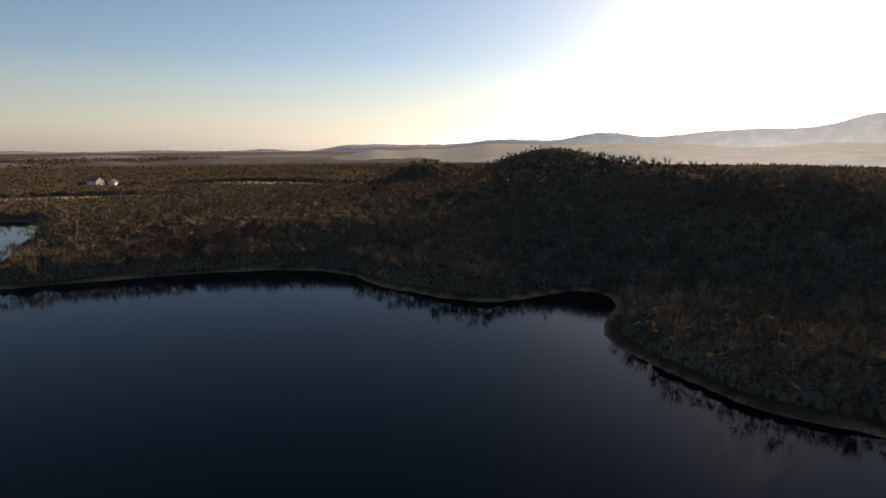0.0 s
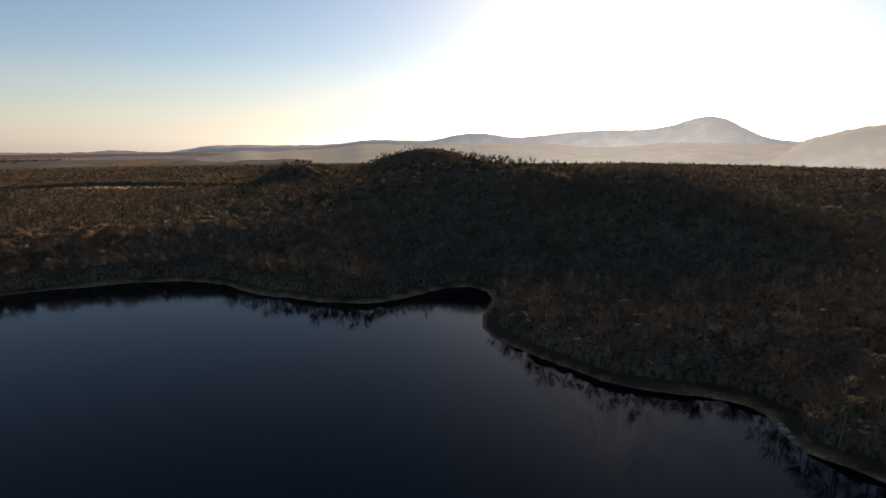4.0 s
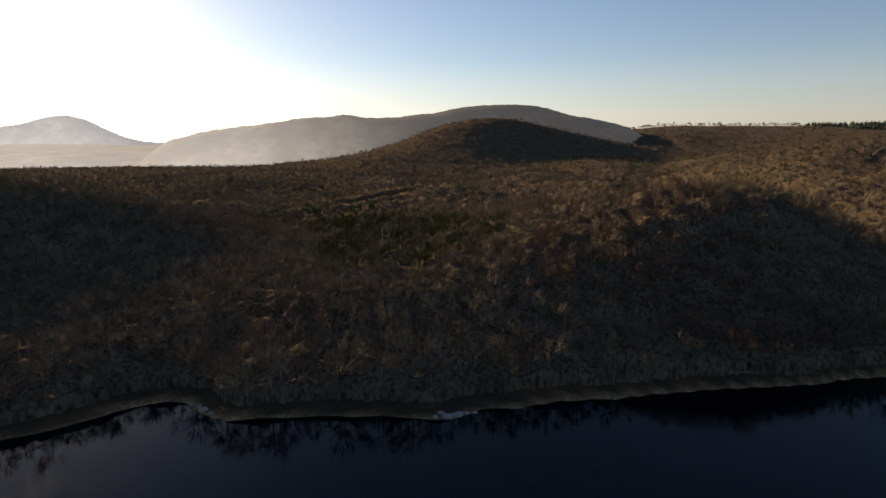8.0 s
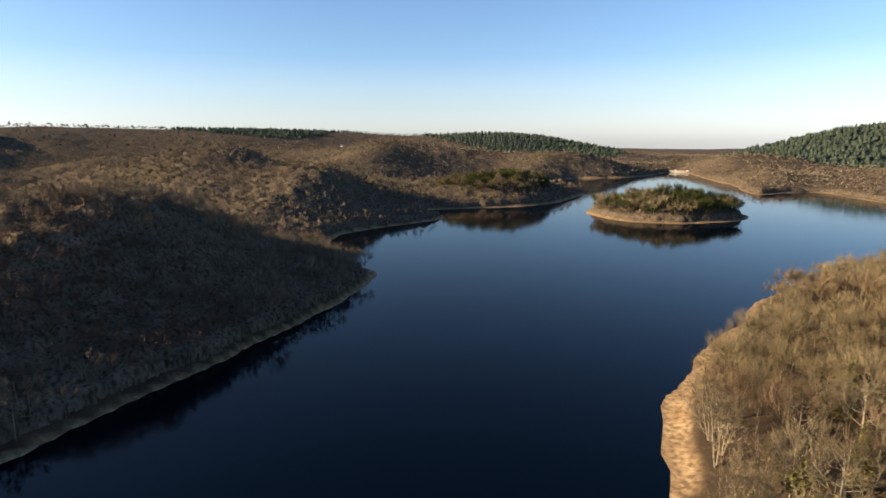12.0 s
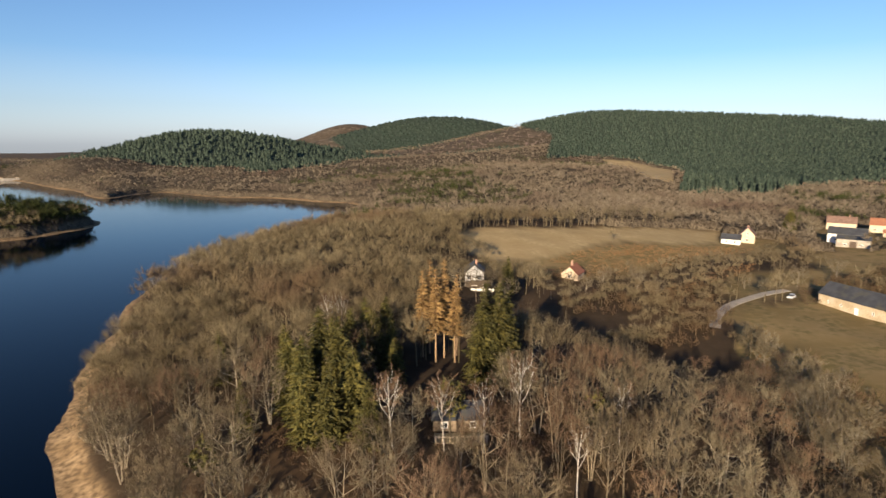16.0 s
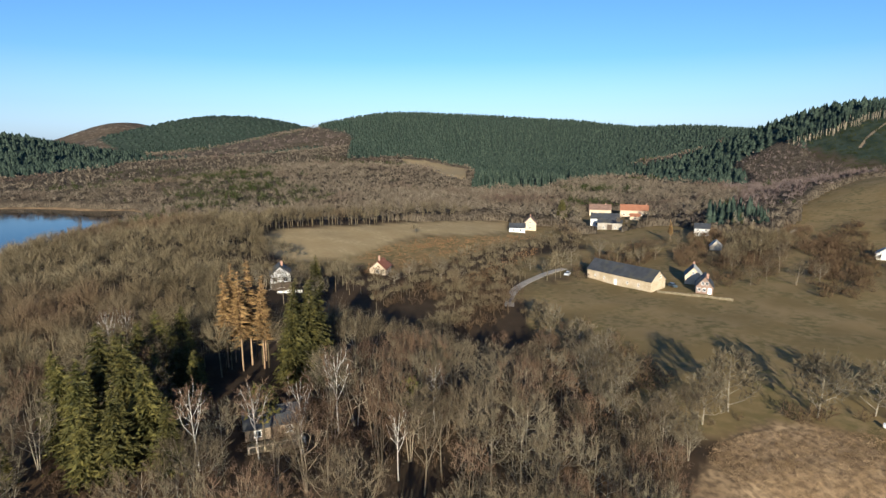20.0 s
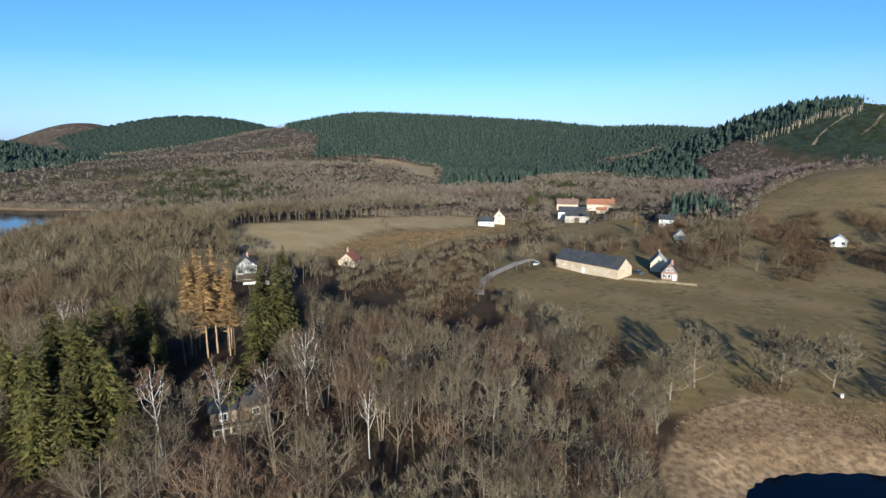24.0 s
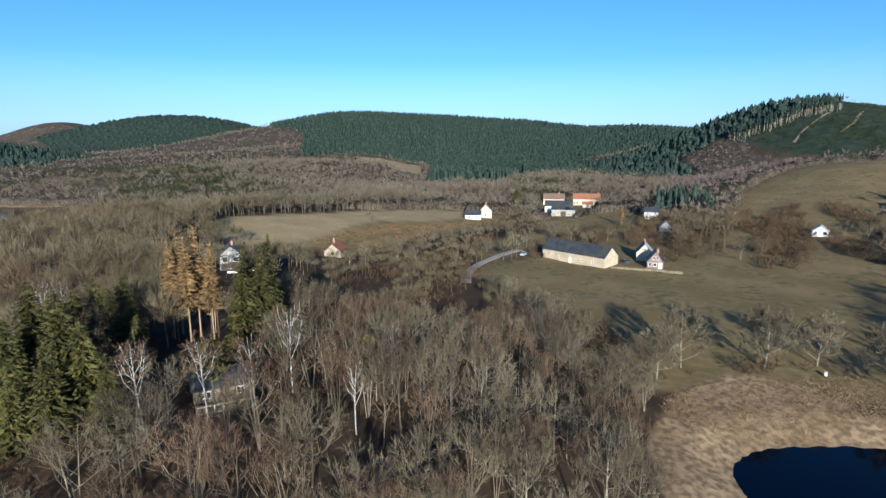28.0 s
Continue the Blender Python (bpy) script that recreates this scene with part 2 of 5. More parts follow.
HILLS_EAST_NEAR = [(425, -215, 20, 75, 48, -30), (640, -230, 24, 90, 55, -20), (560, -335, 18, 80, 50, -30), (700, -60, 26, 110, 60, 0), (480, 10, 20, 90, 50, 20),
                   (900, -300, 28, 120, 70, 0), (860, -540, 24, 120, 70, -30), (620, 90, 20, 90, 60, 10), (470, -410, 18, 100, 80, -60), (470, -250, 12, 90, 70, 0), (560, -110, 15, 140, 110, 0), (1150, -640, 28, 320, 220, 60),
                   (760, -330, 20, 170, 130, 30), (900, 0, 20, 220, 160, 20), (250, -450, 11, 50, 45, 0), (840, -760, 20, 200, 150, 60)]
HILLS_SOUTH = [(-893, -1780, 150, 620, 380, -15), (-520, -2950, 197, 640, 300, 0), (-40, -3800, 185, 400, 400, 0), (345, -1480, 84, 260, 220, 20), (150, -1650, 22, 200, 200, 0),
               (-250, -690, 22, 260, 170, 20), (-420, -1020, 8, 240, 150, 10), (-500, -1250, 40, 300, 200, 20), (-1010, -440, 107, 300, 170, 72), (-1470, -1570, 27, 170, 170, 0),
               (-1700, -420, 95, 420, 350, 0), (-2100, -1250, 90, 600, 400, 30), (-60, -1050, 22, 300, 200, 0), (-1500, -2300, 60, 500, 400, 0), (-1300, -1640, 30, 240, 220, 0), (-1750, -1500, 62, 300, 300, 0),
               (-650, -2350, 85, 260, 220, 0)]
HILLS_HOME = [(-4, -92, 3.5, 72, 36, 0), (-8, -150, 6, 80, 60, -75), (-46, -192, 3, 45, 40, 0), (-85, -300, 11, 140, 70, 15), (-278, -184, 3, 30, 24, 0),
              (0, -350, 4, 50, 90, 0), (-300, -520, -9, 90, 120, -30), (-480, -170, 22, 150, 110, 30), (-620, -120, 22, 200, 130, 0), (-200, -440, 6, 120, 80, 0), (-88, -120, -4, 30, 30, 0)]
# where the shore climbs faster: x, y, sharpness, half-widths, turn
STEEP_SHORES = [(-5, -85, 0.62, 70, 45, 0), (65, -150, 0.5, 25, 90, 0), (100, 150, 0.3, 70, 70, 0)]

# open ground: x, y, half-widths along and across, turn
PASTURES = [(-150, -252, 56, 9, 13), (-104, -238, 24, 8, 27), (-172, -112, 70, 36, 22), (-135, -92, 45, 26, 25), (-205, -88, 45, 40, 0), (-440, -160, 110, 40, 14), (-520, -100, 110, 55, 20),
            (-262, -215, 44, 20, 30), (-215, -200, 40, 14, 20), (-165, -66, 52, 26, 18), (-146, -142, 30, 22, 35), (-128, -128, 22, 18, 40), (-360, -145, 70, 30, 20), (-330, -138, 42, 36, 20), (-400, -165, 62, 34, 15)]
HAYFIELDS = [(350, 112, 44, 11, -50), (470, 205, 60, 11, -35), (640, 150, 60, 14, -70), (-420, 600, 120, 40, 20), (-260, 820, 160, 40, 0)]
GARDENS = [(-255, -120, 48, 20, 25), (-305, -132, 40, 18, 25), (-275, -100, 30, 16, 20), (1110, -670, 70, 60, 0), (1050, -760, 60, 50, 0), (1000, -900, 30, 30, 0), (-480, 780, 50, 40, 0), (-660, 740, 40, 40, 0), (-52, -166, 13, 13, 0), (-87, -201, 13, 13, 20), (-172, -160, 24, 16, 35), (-195, -127, 20, 18, 0), (-240, -228, 26, 16, 20), (-276, -264, 28, 18, 20), (-320, -292, 44, 26, 20), (-206, -256, 30, 14, 20), (-225, -275, 16, 12, 0),
           (-212, -268, 20, 12, 0), (-270, -190, 22, 14, 0), (-250, -168, 14, 10, 0), (-290, -112, 20, 14, 0), (-18, -99, 9, 7, 0), (-128, -158, 24, 7, 42),
           (-215, -165, 30, 14, 20), (-175, -195, 36, 16, 20), (-30, -150, 10, 22, 0), (-50, -140, 8, 14, 20), (-70, -150, 30, 9, 40), (-95, -128, 18, 9, 60), (-41, -176, 9, 12, 0), (-79, -187, 10, 9, 0), (-82, -124, 14, 9, 30), (-2, -192, 18, 7, 10), (-112, -228, 56, 15, 20), (-168, -248, 44, 14, 12), (-70, -222, 22, 10, 0), (-140, -249, 72, 15, 15), (-100, -234, 36, 11, 25)]
CLEARCUT = [(-842, -330, 135, 62, 64), (-1010, -120, 150, 260, 0), (-1250, -150, 200, 260, 0)]


# firs: x, y, half-widths, turn
FIR_STANDS = [(-900, -620, 120, 100, 0), (-840, -720, 100, 80, 0), (-10, -1480, 210, 130, 0), (-260, -2500, 240, 300, 0), (250, -1230, 200, 60, 0), (-800, -900, 130, 150, 0), (-1000, -1150, 240, 200, 0), (-1290, -1112, 230, 180, 0), (-1580, -1367, 300, 300, 0), (-1741, -1161, 230, 230, 0), (-1060, -1720, 480, 420, -15), (-800, -1330, 190, 110, 10), (-1380, -1640, 320, 280, 0), (-520, -2850, 560, 430, 0), (345, -1480, 300, 230, 20),
              (180, -1250, 180, 100, 0), (-935, -410, 260, 85, 64), (-760, -560, 170, 60, 50), (-320, -208, 26, 12, 20), 
              (1900, -700, 300, 250, 0), (1450, -1500, 420, 300, 0), (1950, -1000, 200, 260, 0), (-300, -1450, 160, 90, 0)]
MIXED_STANDS = [(250, -455, 60, 55, 0), (470, -430, 70, 60, -50), (480, -280, 50, 40, 0), (300, 150, 60, 40, 0), (740, -330, 120, 80, 20),
                (110, 390, 130, 60, 10), (-60, -760, 140, 60, 0), (220, 90, 50, 40, 0), (-30, 690, 70, 40, 0)]
BIRCH_STANDS = [(-620, -330, 150, 70, 28), (-760, -430, 120, 60, 40), (-520, -250, 130, 55, 28), (-430, -235, 90, 30, 25), (-700, -200, 160, 60, 20), (-350, -1500, 260, 150, 10)]


def rounded(outline, times=1):
    """An outline with its corners cut."""
    p = np.array(outline, float)
    for _ in range(times):
        q = np.roll(p, -1, 0)
        p = np.stack([0.75 * p + 0.25 * q, 0.25 * p + 0.75 * q], 1).reshape(-1, 2)
    return p


LAKE = rounded(SHORE_HOME + SHORE_EAST + SHORE_NORTH)
ISLE = rounded(ISLAND, 2)


def inside_by(outline, x, y):
    """How far points lie inside a closed outline (negative: outside)."""
    best = np.full(x.shape, 1e9)
    inside = np.zeros(x.shape, bool)
    for (ax, ay), (bx, by) in zip(outline, np.roll(outline, -1, 0)):
        dx, dy = bx - ax, by - ay
        k = np.clip(((x - ax) * dx + (y - ay) * dy) / (dx * dx + dy * dy + 1e-9), 0, 1)
        best = np.minimum(best, (x - ax - k * dx) ** 2 + (y - ay - k * dy) ** 2)
        if ay != by:
            inside ^= ((ay > y) != (by > y)) & (x < ax + (y - ay) * dx / (by - ay))
    return np.where(inside, 1, -1) * np.sqrt(best)


def lattice(i, j, seed):
    h = np.sin(i * 127.1 + j * 311.7 + seed * 74.7) * 43758.5453
    return h - np.floor(h)


def value_noise(x, y, size, seed=0):
    """Smooth noise from 0 to 1 with lumps of that size."""
    u, v = x / size, y / size
    i, j = np.floor(u), np.floor(v)
    a, b = u - i, v - j
    a, b = a * a * (3 - 2 * a), b * b * (3 - 2 * b)
    return ((lattice(i, j, seed) * (1 - a) + lattice(i + 1, j, seed) * a) * (1 - b)
            + (lattice(i, j + 1, seed) * (1 - a) + lattice(i + 1, j + 1, seed) * a) * b)


def lumps(spots, x, y, power=1):
    """The sum of rounded humps, each with its own half-widths and turn."""
    total = np.zeros(x.shape)
    for cx, cy, h, a, b, turn in spots:
        c, s = math.cos(radians(turn)), math.sin(radians(turn))
        u, v = ((x - cx) * c + (y - cy) * s) / a, ((y - cy) * c - (x - cx) * s) / b
        total += h * np.exp(-(u * u + v * v) ** power)
    return total


def patch(spots, x, y):
    """1 inside open ground, falling to 0 at its ragged edges."""
    wobble = 1 + 0.25 * (value_noise(x, y, 24, 5) - 0.5)
    return np.clip(lumps([(cx, cy, 1.7, a, b, turn) for cx, cy, a, b, turn in spots], x, y, 3) * wobble, 0, 1)


# fields and plantations with straight edges
HAY_PLOTS = [[(-55, -276), (-68, -293), (-113, -295), (-209, -313), (-227, -306), (-203, -276), (-175, -265), (-147, -268), (-125, -262), (-87, -236), (-61, -233), (-53, -249)],
             [(-357, -645), (-373, -592), (-600, -960), (-560, -1060), (-500, -1050)]]
FIR_PLOTS = [[(-364, -995), (-490, -1066), (-575, -1072), (-615, -960), (-385, -592), (-345, -540), (-423, -497), (-742, -716), (-954, -846), (-1321, -1120), (-1608, -1393), (-1500, -2150), (-846, -2050), (-690, -1900), (-581, -1546)],
             [(15, -985), (150, -950), (260, -1250), (200, -1750), (-60, -1750), (-55, -1400)]]


def plots(outlines, x, y, edge=4.0):
    """1 inside any of the outlines, 0 outside."""
    best = np.zeros(x.shape)
    for line in outlines:
        p = np.array(line, float)
        near = (x > p[:, 0].min() - 9) & (x < p[:, 0].max() + 9) & (y > p[:, 1].min() - 9) & (y < p[:, 1].max() + 9)
        if near.any():
            best[near] = np.maximum(best[near], np.clip(0.5 + inside_by(p, x[near], y[near]) / edge, 0, 1))
    return best


def smooth(a):
    a = np.clip(a, 0, 1)
    return a * a * (3 - 2 * a)


def shore_distance(x, y):
    """Metres inland; negative on the water."""
    far = (np.abs(x - 80) > 620) | (np.abs(y + 310) > 900)
    sd = np.full(x.shape, 900.0)
    near = ~far
    sd[near] = np.maximum(-inside_by(LAKE, x[near], y[near]), inside_by(ISLE, x[near], y[near]))
    sd += np.where(near, 2.2 * (value_noise(x, y, 11, 2) - 0.5) + 5 * (value_noise(x, y, 33, 3) - 0.5), 0)
    return sd


def ground_height(x, y, sd=None):
    x, y = np.asarray(x, float), np.asarray(y, float)
    sd = shore_distance(x, y) if sd is None else sd
    r = np.hypot(x, y)
    relief = 3.0 + lumps(HILLS_NORTH, x, y) + lumps(HILLS_EAST, x, y) + lumps(HILLS_EAST_NEAR, x, y) + lumps(HILLS_SOUTH, x, y) + lumps(HILLS_HOME, x, y)
    relief -= 26 * smooth((r - 1250) / 400) * smooth((y + 150) / 300) * smooth((x + 900) / 400 + smooth(y / 500))
    relief -= 9 * smooth((r - 420) / 250) * smooth((y - 250) / 200) * smooth((60 - x) / 150)
    relief += 10 * (value_noise(x, y, 260, 11) - 0.5) * smooth((r - 330) / 500) + 14 * (value_noise(x, y, 700, 12) - 0.4) * smooth((r - 700) / 800)
    relief += 76 * (value_noise(x, y, 165, 16) - 0.45) * smooth((r - 320) / 180) * smooth((x - 240) / 150) * smooth((1500 - r) / 500) * (0.3 + 0.7 * smooth((40 - y) / 120))
    relief += 1.6 * (value_noise(x, y, 40, 13) - 0.5) * smooth((r - 200) / 200) + 0.7 * (value_noise(x, y, 14, 14) - 0.5)
    bank = 1.9 * smooth(sd / 9.0) + 0.25 * (value_noise(x, y, 4, 15) - 0.5) * smooth(sd / 4)
    land = bank + np.maximum(relief, 0.5) * smooth((sd - 3) / (62 * (1 - np.minimum(lumps(STEEP_SHORES, x, y), 0.65))))
    return np.where(sd > 0, land, np.maximum(sd * 0.22, -5))

# ---- ground, water and far hills ----
def mesh_object(name, verts, faces, materials, face_materials=None, smooth_faces=False):
    """An object from arrays of points and of triangles or quads."""
    faces = np.asarray(faces, np.int32)
    n, k = faces.shape
    mesh = bpy.data.meshes.new(name)
    mesh.vertices.add(len(verts))
    mesh.vertices.foreach_set("co", np.asarray(verts, np.float32).ravel())
    mesh.loops.add(n * k)
    mesh.loops.foreach_set("vertex_index", faces.ravel())
    mesh.polygons.add(n)
    mesh.polygons.foreach_set("loop_start", np.arange(0, n * k, k, dtype=np.int32))
    if face_materials is not None:
        mesh.polygons.foreach_set("material_index", np.asarray(face_materials, np.int32))
    mesh.polygons.foreach_set("use_smooth", np.full(n, smooth_faces))
    for m in materials:
        mesh.materials.append(m)
    mesh.update(calc_edges=True)
    return new(name, mesh)


def sheet_faces(rows, cols, closed):
    """The quads of a sheet of rows x cols points, whose rows may close on themselves."""
    i, j = np.meshgrid(np.arange(rows - 1), np.arange(cols if closed else cols - 1), indexing="ij")
    k = (j + 1) % cols
    return np.stack([i * cols + j, (i + 1) * cols + j, (i + 1) * cols + k, i * cols + k], -1).reshape(-1, 4)


# wider beaches: x, y, share, half-widths, turn
BEACHES = [(60, -130, 0.8, 30, 90, 0), (270, -390, 1, 80, 40, 0), (60, -650, 1, 160, 60, 30), (-150, 120, 0.9, 40, 60, 0), (430, -560, 1, 60, 60, 0), (350, -300, 0.8, 50, 40, 0)]


def build_ground():
    turns, rings = 620, 205
    radius = np.concatenate([[0.5], np.geomspace(24, 4750, rings - 1)])
    turn = np.linspace(0, 2 * np.pi, turns, endpoint=False)
    r, a = np.meshgrid(radius, turn, indexing="ij")
    x, y = (r * np.cos(a)).ravel(), (r * np.sin(a)).ravel()
    sd = shore_distance(x, y)
    z = ground_height(x, y, sd)
    ob = mesh_object("ground", np.stack([x, y, z], 1), sheet_faces(rings, turns, True), [GROUND], smooth_faces=True)
    grass, hay = smooth((patch(PASTURES, x, y) - 0.12) / 0.3), np.maximum(smooth((patch(HAYFIELDS, x, y) - 0.12) / 0.3), plots(HAY_PLOTS, x, y))
    width = (2.4 + 1.6 * (y < -90)) + 3 * (value_noise(x, y, 30, 21) - 0.5) + 4 * lumps(BEACHES, x, y)
    width = width + 26 * lumps([(-112, -52, 1, 34, 20, 20)], x, y)
    width = width + 12 * lumps([(-80, -44, 1, 16, 9, 20)], x, y)
    sand = smooth((width - sd) / 2.5) * (sd < 60)
    grass = np.maximum(grass, 0.85 * patch(GARDENS, x, y) * ((x < -120) | ((y < -205) & (x < 0)))) * (1 - sand)
    layer = ob.data.color_attributes.new("cover", "FLOAT_COLOR", "POINT")
    layer.data.foreach_set("color", np.stack([grass, sand, hay, smooth((np.hypot(x, y) - 350) / 300)], 1).astype(np.float32).ravel())
    firs = ((patch(FIR_STANDS, x, y) > 0.5) | (plots(FIR_PLOTS, x, y) > 0.5)).astype(np.float32)
    layer = ob.data.color_attributes.new("needle_litter", "FLOAT_COLOR", "POINT")
    layer.data.foreach_set("color", np.stack([firs, firs, firs, np.ones_like(firs)], 1).ravel())
    return tagged(ob, "brown wooded ground with olive pastures and pale sandy lake banks", "ground", kind="structure")


build_ground()
bm = bmesh.new()
for corner in ((-640, -1190), (900, -1190), (900, 620), (-640, 620)):
    bm.verts.new((*corner, 0.0))
bm.faces.new(bm.verts)
lake_mesh = bpy.data.meshes.new("water")
bm.to_mesh(lake_mesh)
bm.free()
lake_mesh.materials.append(WATER)
tagged(new("water", lake_mesh), "calm dark blue reservoir water with soft ripples", "lake", kind="structure")


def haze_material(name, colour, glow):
    """Far ridges kilometres off: haze put into colour and glow, brighter towards the sun."""
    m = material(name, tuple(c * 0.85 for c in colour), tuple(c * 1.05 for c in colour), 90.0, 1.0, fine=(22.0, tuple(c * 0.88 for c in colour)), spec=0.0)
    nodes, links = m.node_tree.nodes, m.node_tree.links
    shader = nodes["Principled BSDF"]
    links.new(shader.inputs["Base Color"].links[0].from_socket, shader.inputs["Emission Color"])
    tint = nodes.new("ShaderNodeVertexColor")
    tint.layer_name = "haze_glow"
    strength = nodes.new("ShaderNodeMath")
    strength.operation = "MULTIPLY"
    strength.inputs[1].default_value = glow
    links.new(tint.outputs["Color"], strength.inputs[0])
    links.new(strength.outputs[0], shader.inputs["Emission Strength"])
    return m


def far_ridge(name, distance, start, end, base, crests, colour, glow, label, spread=19, brightest=SUN_HEADING, floor=0.16, depth=260):
    """A far ridge between two headings; crests: heading, height, half-width in degrees."""
    cols, rows = 700, 9
    heading = np.linspace(start, end, cols)
    crest = np.full(cols, float(base))
    for at, height, width in crests:
        crest += height * np.exp(-((heading - at) / width) ** 2)
    crest += 8 * (value_noise(heading, heading * 0, 2.2, 31) - 0.5)
    tops = (3 * (value_noise(heading, heading * 0, 0.5, 32) - 0.5) + 4 * (value_noise(heading, heading * 0, 0.17, 33) - 0.5)) * min(distance, 2400) / 2600
    crest *= smooth((heading - end) / 8) * smooth((start - heading) / 5)
    k = np.linspace(0, 1, rows)[:, None]
    k = np.concatenate([k[:-1] * 0.985 / k[-2], k[-1:]])
    d = distance + depth * k
    z = -30 + (crest[None] + 30) * np.sin(k * np.pi / 2) + np.where(k == 1, tops[None] + 2 * distance / 2600, 0)
    a = np.radians(heading)[None]
    ob = mesh_object(name, np.stack([-np.sin(a) * d, np.cos(a) * d, z], -1).reshape(-1, 3), sheet_faces(rows, cols, False),
                     [haze_material(name, colour, glow)], smooth_faces=True)
    # Painted haze: the glow is strongest round one heading and low on the slope.
    haze_glow = ((floor + np.exp(-((heading - brightest) / spread) ** 2))[None] * (1.2 - 0.4 * np.sin(k * np.pi / 2))).ravel()
    layer = ob.data.color_attributes.new("haze_glow", "FLOAT_COLOR", "POINT")
    layer.data.foreach_set("color", np.stack([haze_glow, haze_glow, haze_glow, np.ones_like(haze_glow)], 1).astype(np.float32).ravel())
    return tagged(ob, label, "hills", kind="structure")


# Glowing backdrops: the haze over each ridge is its own colour and emission.
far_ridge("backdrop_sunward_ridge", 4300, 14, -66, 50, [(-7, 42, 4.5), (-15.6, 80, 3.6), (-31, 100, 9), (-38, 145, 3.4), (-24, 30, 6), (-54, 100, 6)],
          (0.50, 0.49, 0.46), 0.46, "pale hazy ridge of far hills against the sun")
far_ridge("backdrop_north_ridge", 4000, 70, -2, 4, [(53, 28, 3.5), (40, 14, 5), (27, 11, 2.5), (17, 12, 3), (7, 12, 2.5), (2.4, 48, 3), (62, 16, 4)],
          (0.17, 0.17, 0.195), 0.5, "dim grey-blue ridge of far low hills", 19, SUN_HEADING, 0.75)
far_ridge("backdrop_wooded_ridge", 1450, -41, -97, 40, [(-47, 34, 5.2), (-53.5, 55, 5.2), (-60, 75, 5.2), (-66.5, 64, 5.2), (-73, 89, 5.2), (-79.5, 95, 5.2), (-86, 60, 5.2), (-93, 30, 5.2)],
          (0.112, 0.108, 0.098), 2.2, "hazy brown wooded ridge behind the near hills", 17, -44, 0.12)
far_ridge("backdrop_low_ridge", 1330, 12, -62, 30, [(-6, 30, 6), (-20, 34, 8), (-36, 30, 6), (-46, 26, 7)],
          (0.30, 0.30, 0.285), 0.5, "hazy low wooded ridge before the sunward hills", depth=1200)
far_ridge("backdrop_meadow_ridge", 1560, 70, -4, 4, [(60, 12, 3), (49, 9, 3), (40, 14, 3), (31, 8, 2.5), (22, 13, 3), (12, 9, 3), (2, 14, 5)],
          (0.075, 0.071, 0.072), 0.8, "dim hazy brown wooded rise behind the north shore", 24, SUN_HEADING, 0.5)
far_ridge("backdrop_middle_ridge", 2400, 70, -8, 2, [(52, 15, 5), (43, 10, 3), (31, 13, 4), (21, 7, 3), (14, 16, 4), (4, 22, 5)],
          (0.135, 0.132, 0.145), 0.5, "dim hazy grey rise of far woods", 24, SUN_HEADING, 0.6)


# ---- trees: shapes ----
class Shape:
    """Collects points and triangles."""

    def __init__(self):
        self.v, self.f, self.n = [], [], 0

    def add(self, verts, faces):
        self.v.append(np.asarray(verts, float))
        self.f.append(np.asarray(faces, int) + self.n)
        self.n += len(verts)

    def tube(self, a, b, ra, rb, sides=4):
        """A tapered limb from a to b."""
        a, b = np.asarray(a, float), np.asarray(b, float)
        way = (b - a) / (np.linalg.norm(b - a) + 1e-9)
        u = np.cross(way, (0.31, 0.95, 0.05) if abs(way[1]) < 0.9 else (1, 0, 0))
        u /= np.linalg.norm(u)
        w = np.cross(way, u)
        turn = np.arange(sides) * 2 * np.pi / sides
        ring = np.cos(turn)[:, None] * u + np.sin(turn)[:, None] * w
        i, j = np.arange(sides), (np.arange(sides) + 1) % sides
        self.add(np.concatenate([a + ring * ra, b + ring * rb]),
                 np.concatenate([np.stack([i, j, sides + j], 1), np.stack([i, sides + j, sides + i], 1)]))

    def slivers(self, starts, ways, widths, rng):
        """Thin three-cornered twigs or sprays, one for each start."""
        side = np.cross(ways, rng.normal(size=ways.shape))
        side /= np.linalg.norm(side, axis=1, keepdims=True) + 1e-9
        side *= widths[:, None]
        n = len(starts)
        self.add(np.concatenate([starts - side, starts + side, starts + ways]), np.stack([np.arange(n), np.arange(n) + n, np.arange(n) + 2 * n], 1))

    def arrays(self):
        return np.concatenate(self.v), np.concatenate(self.f)


def unit(v):
    return v / (np.linalg.norm(v) + 1e-9)


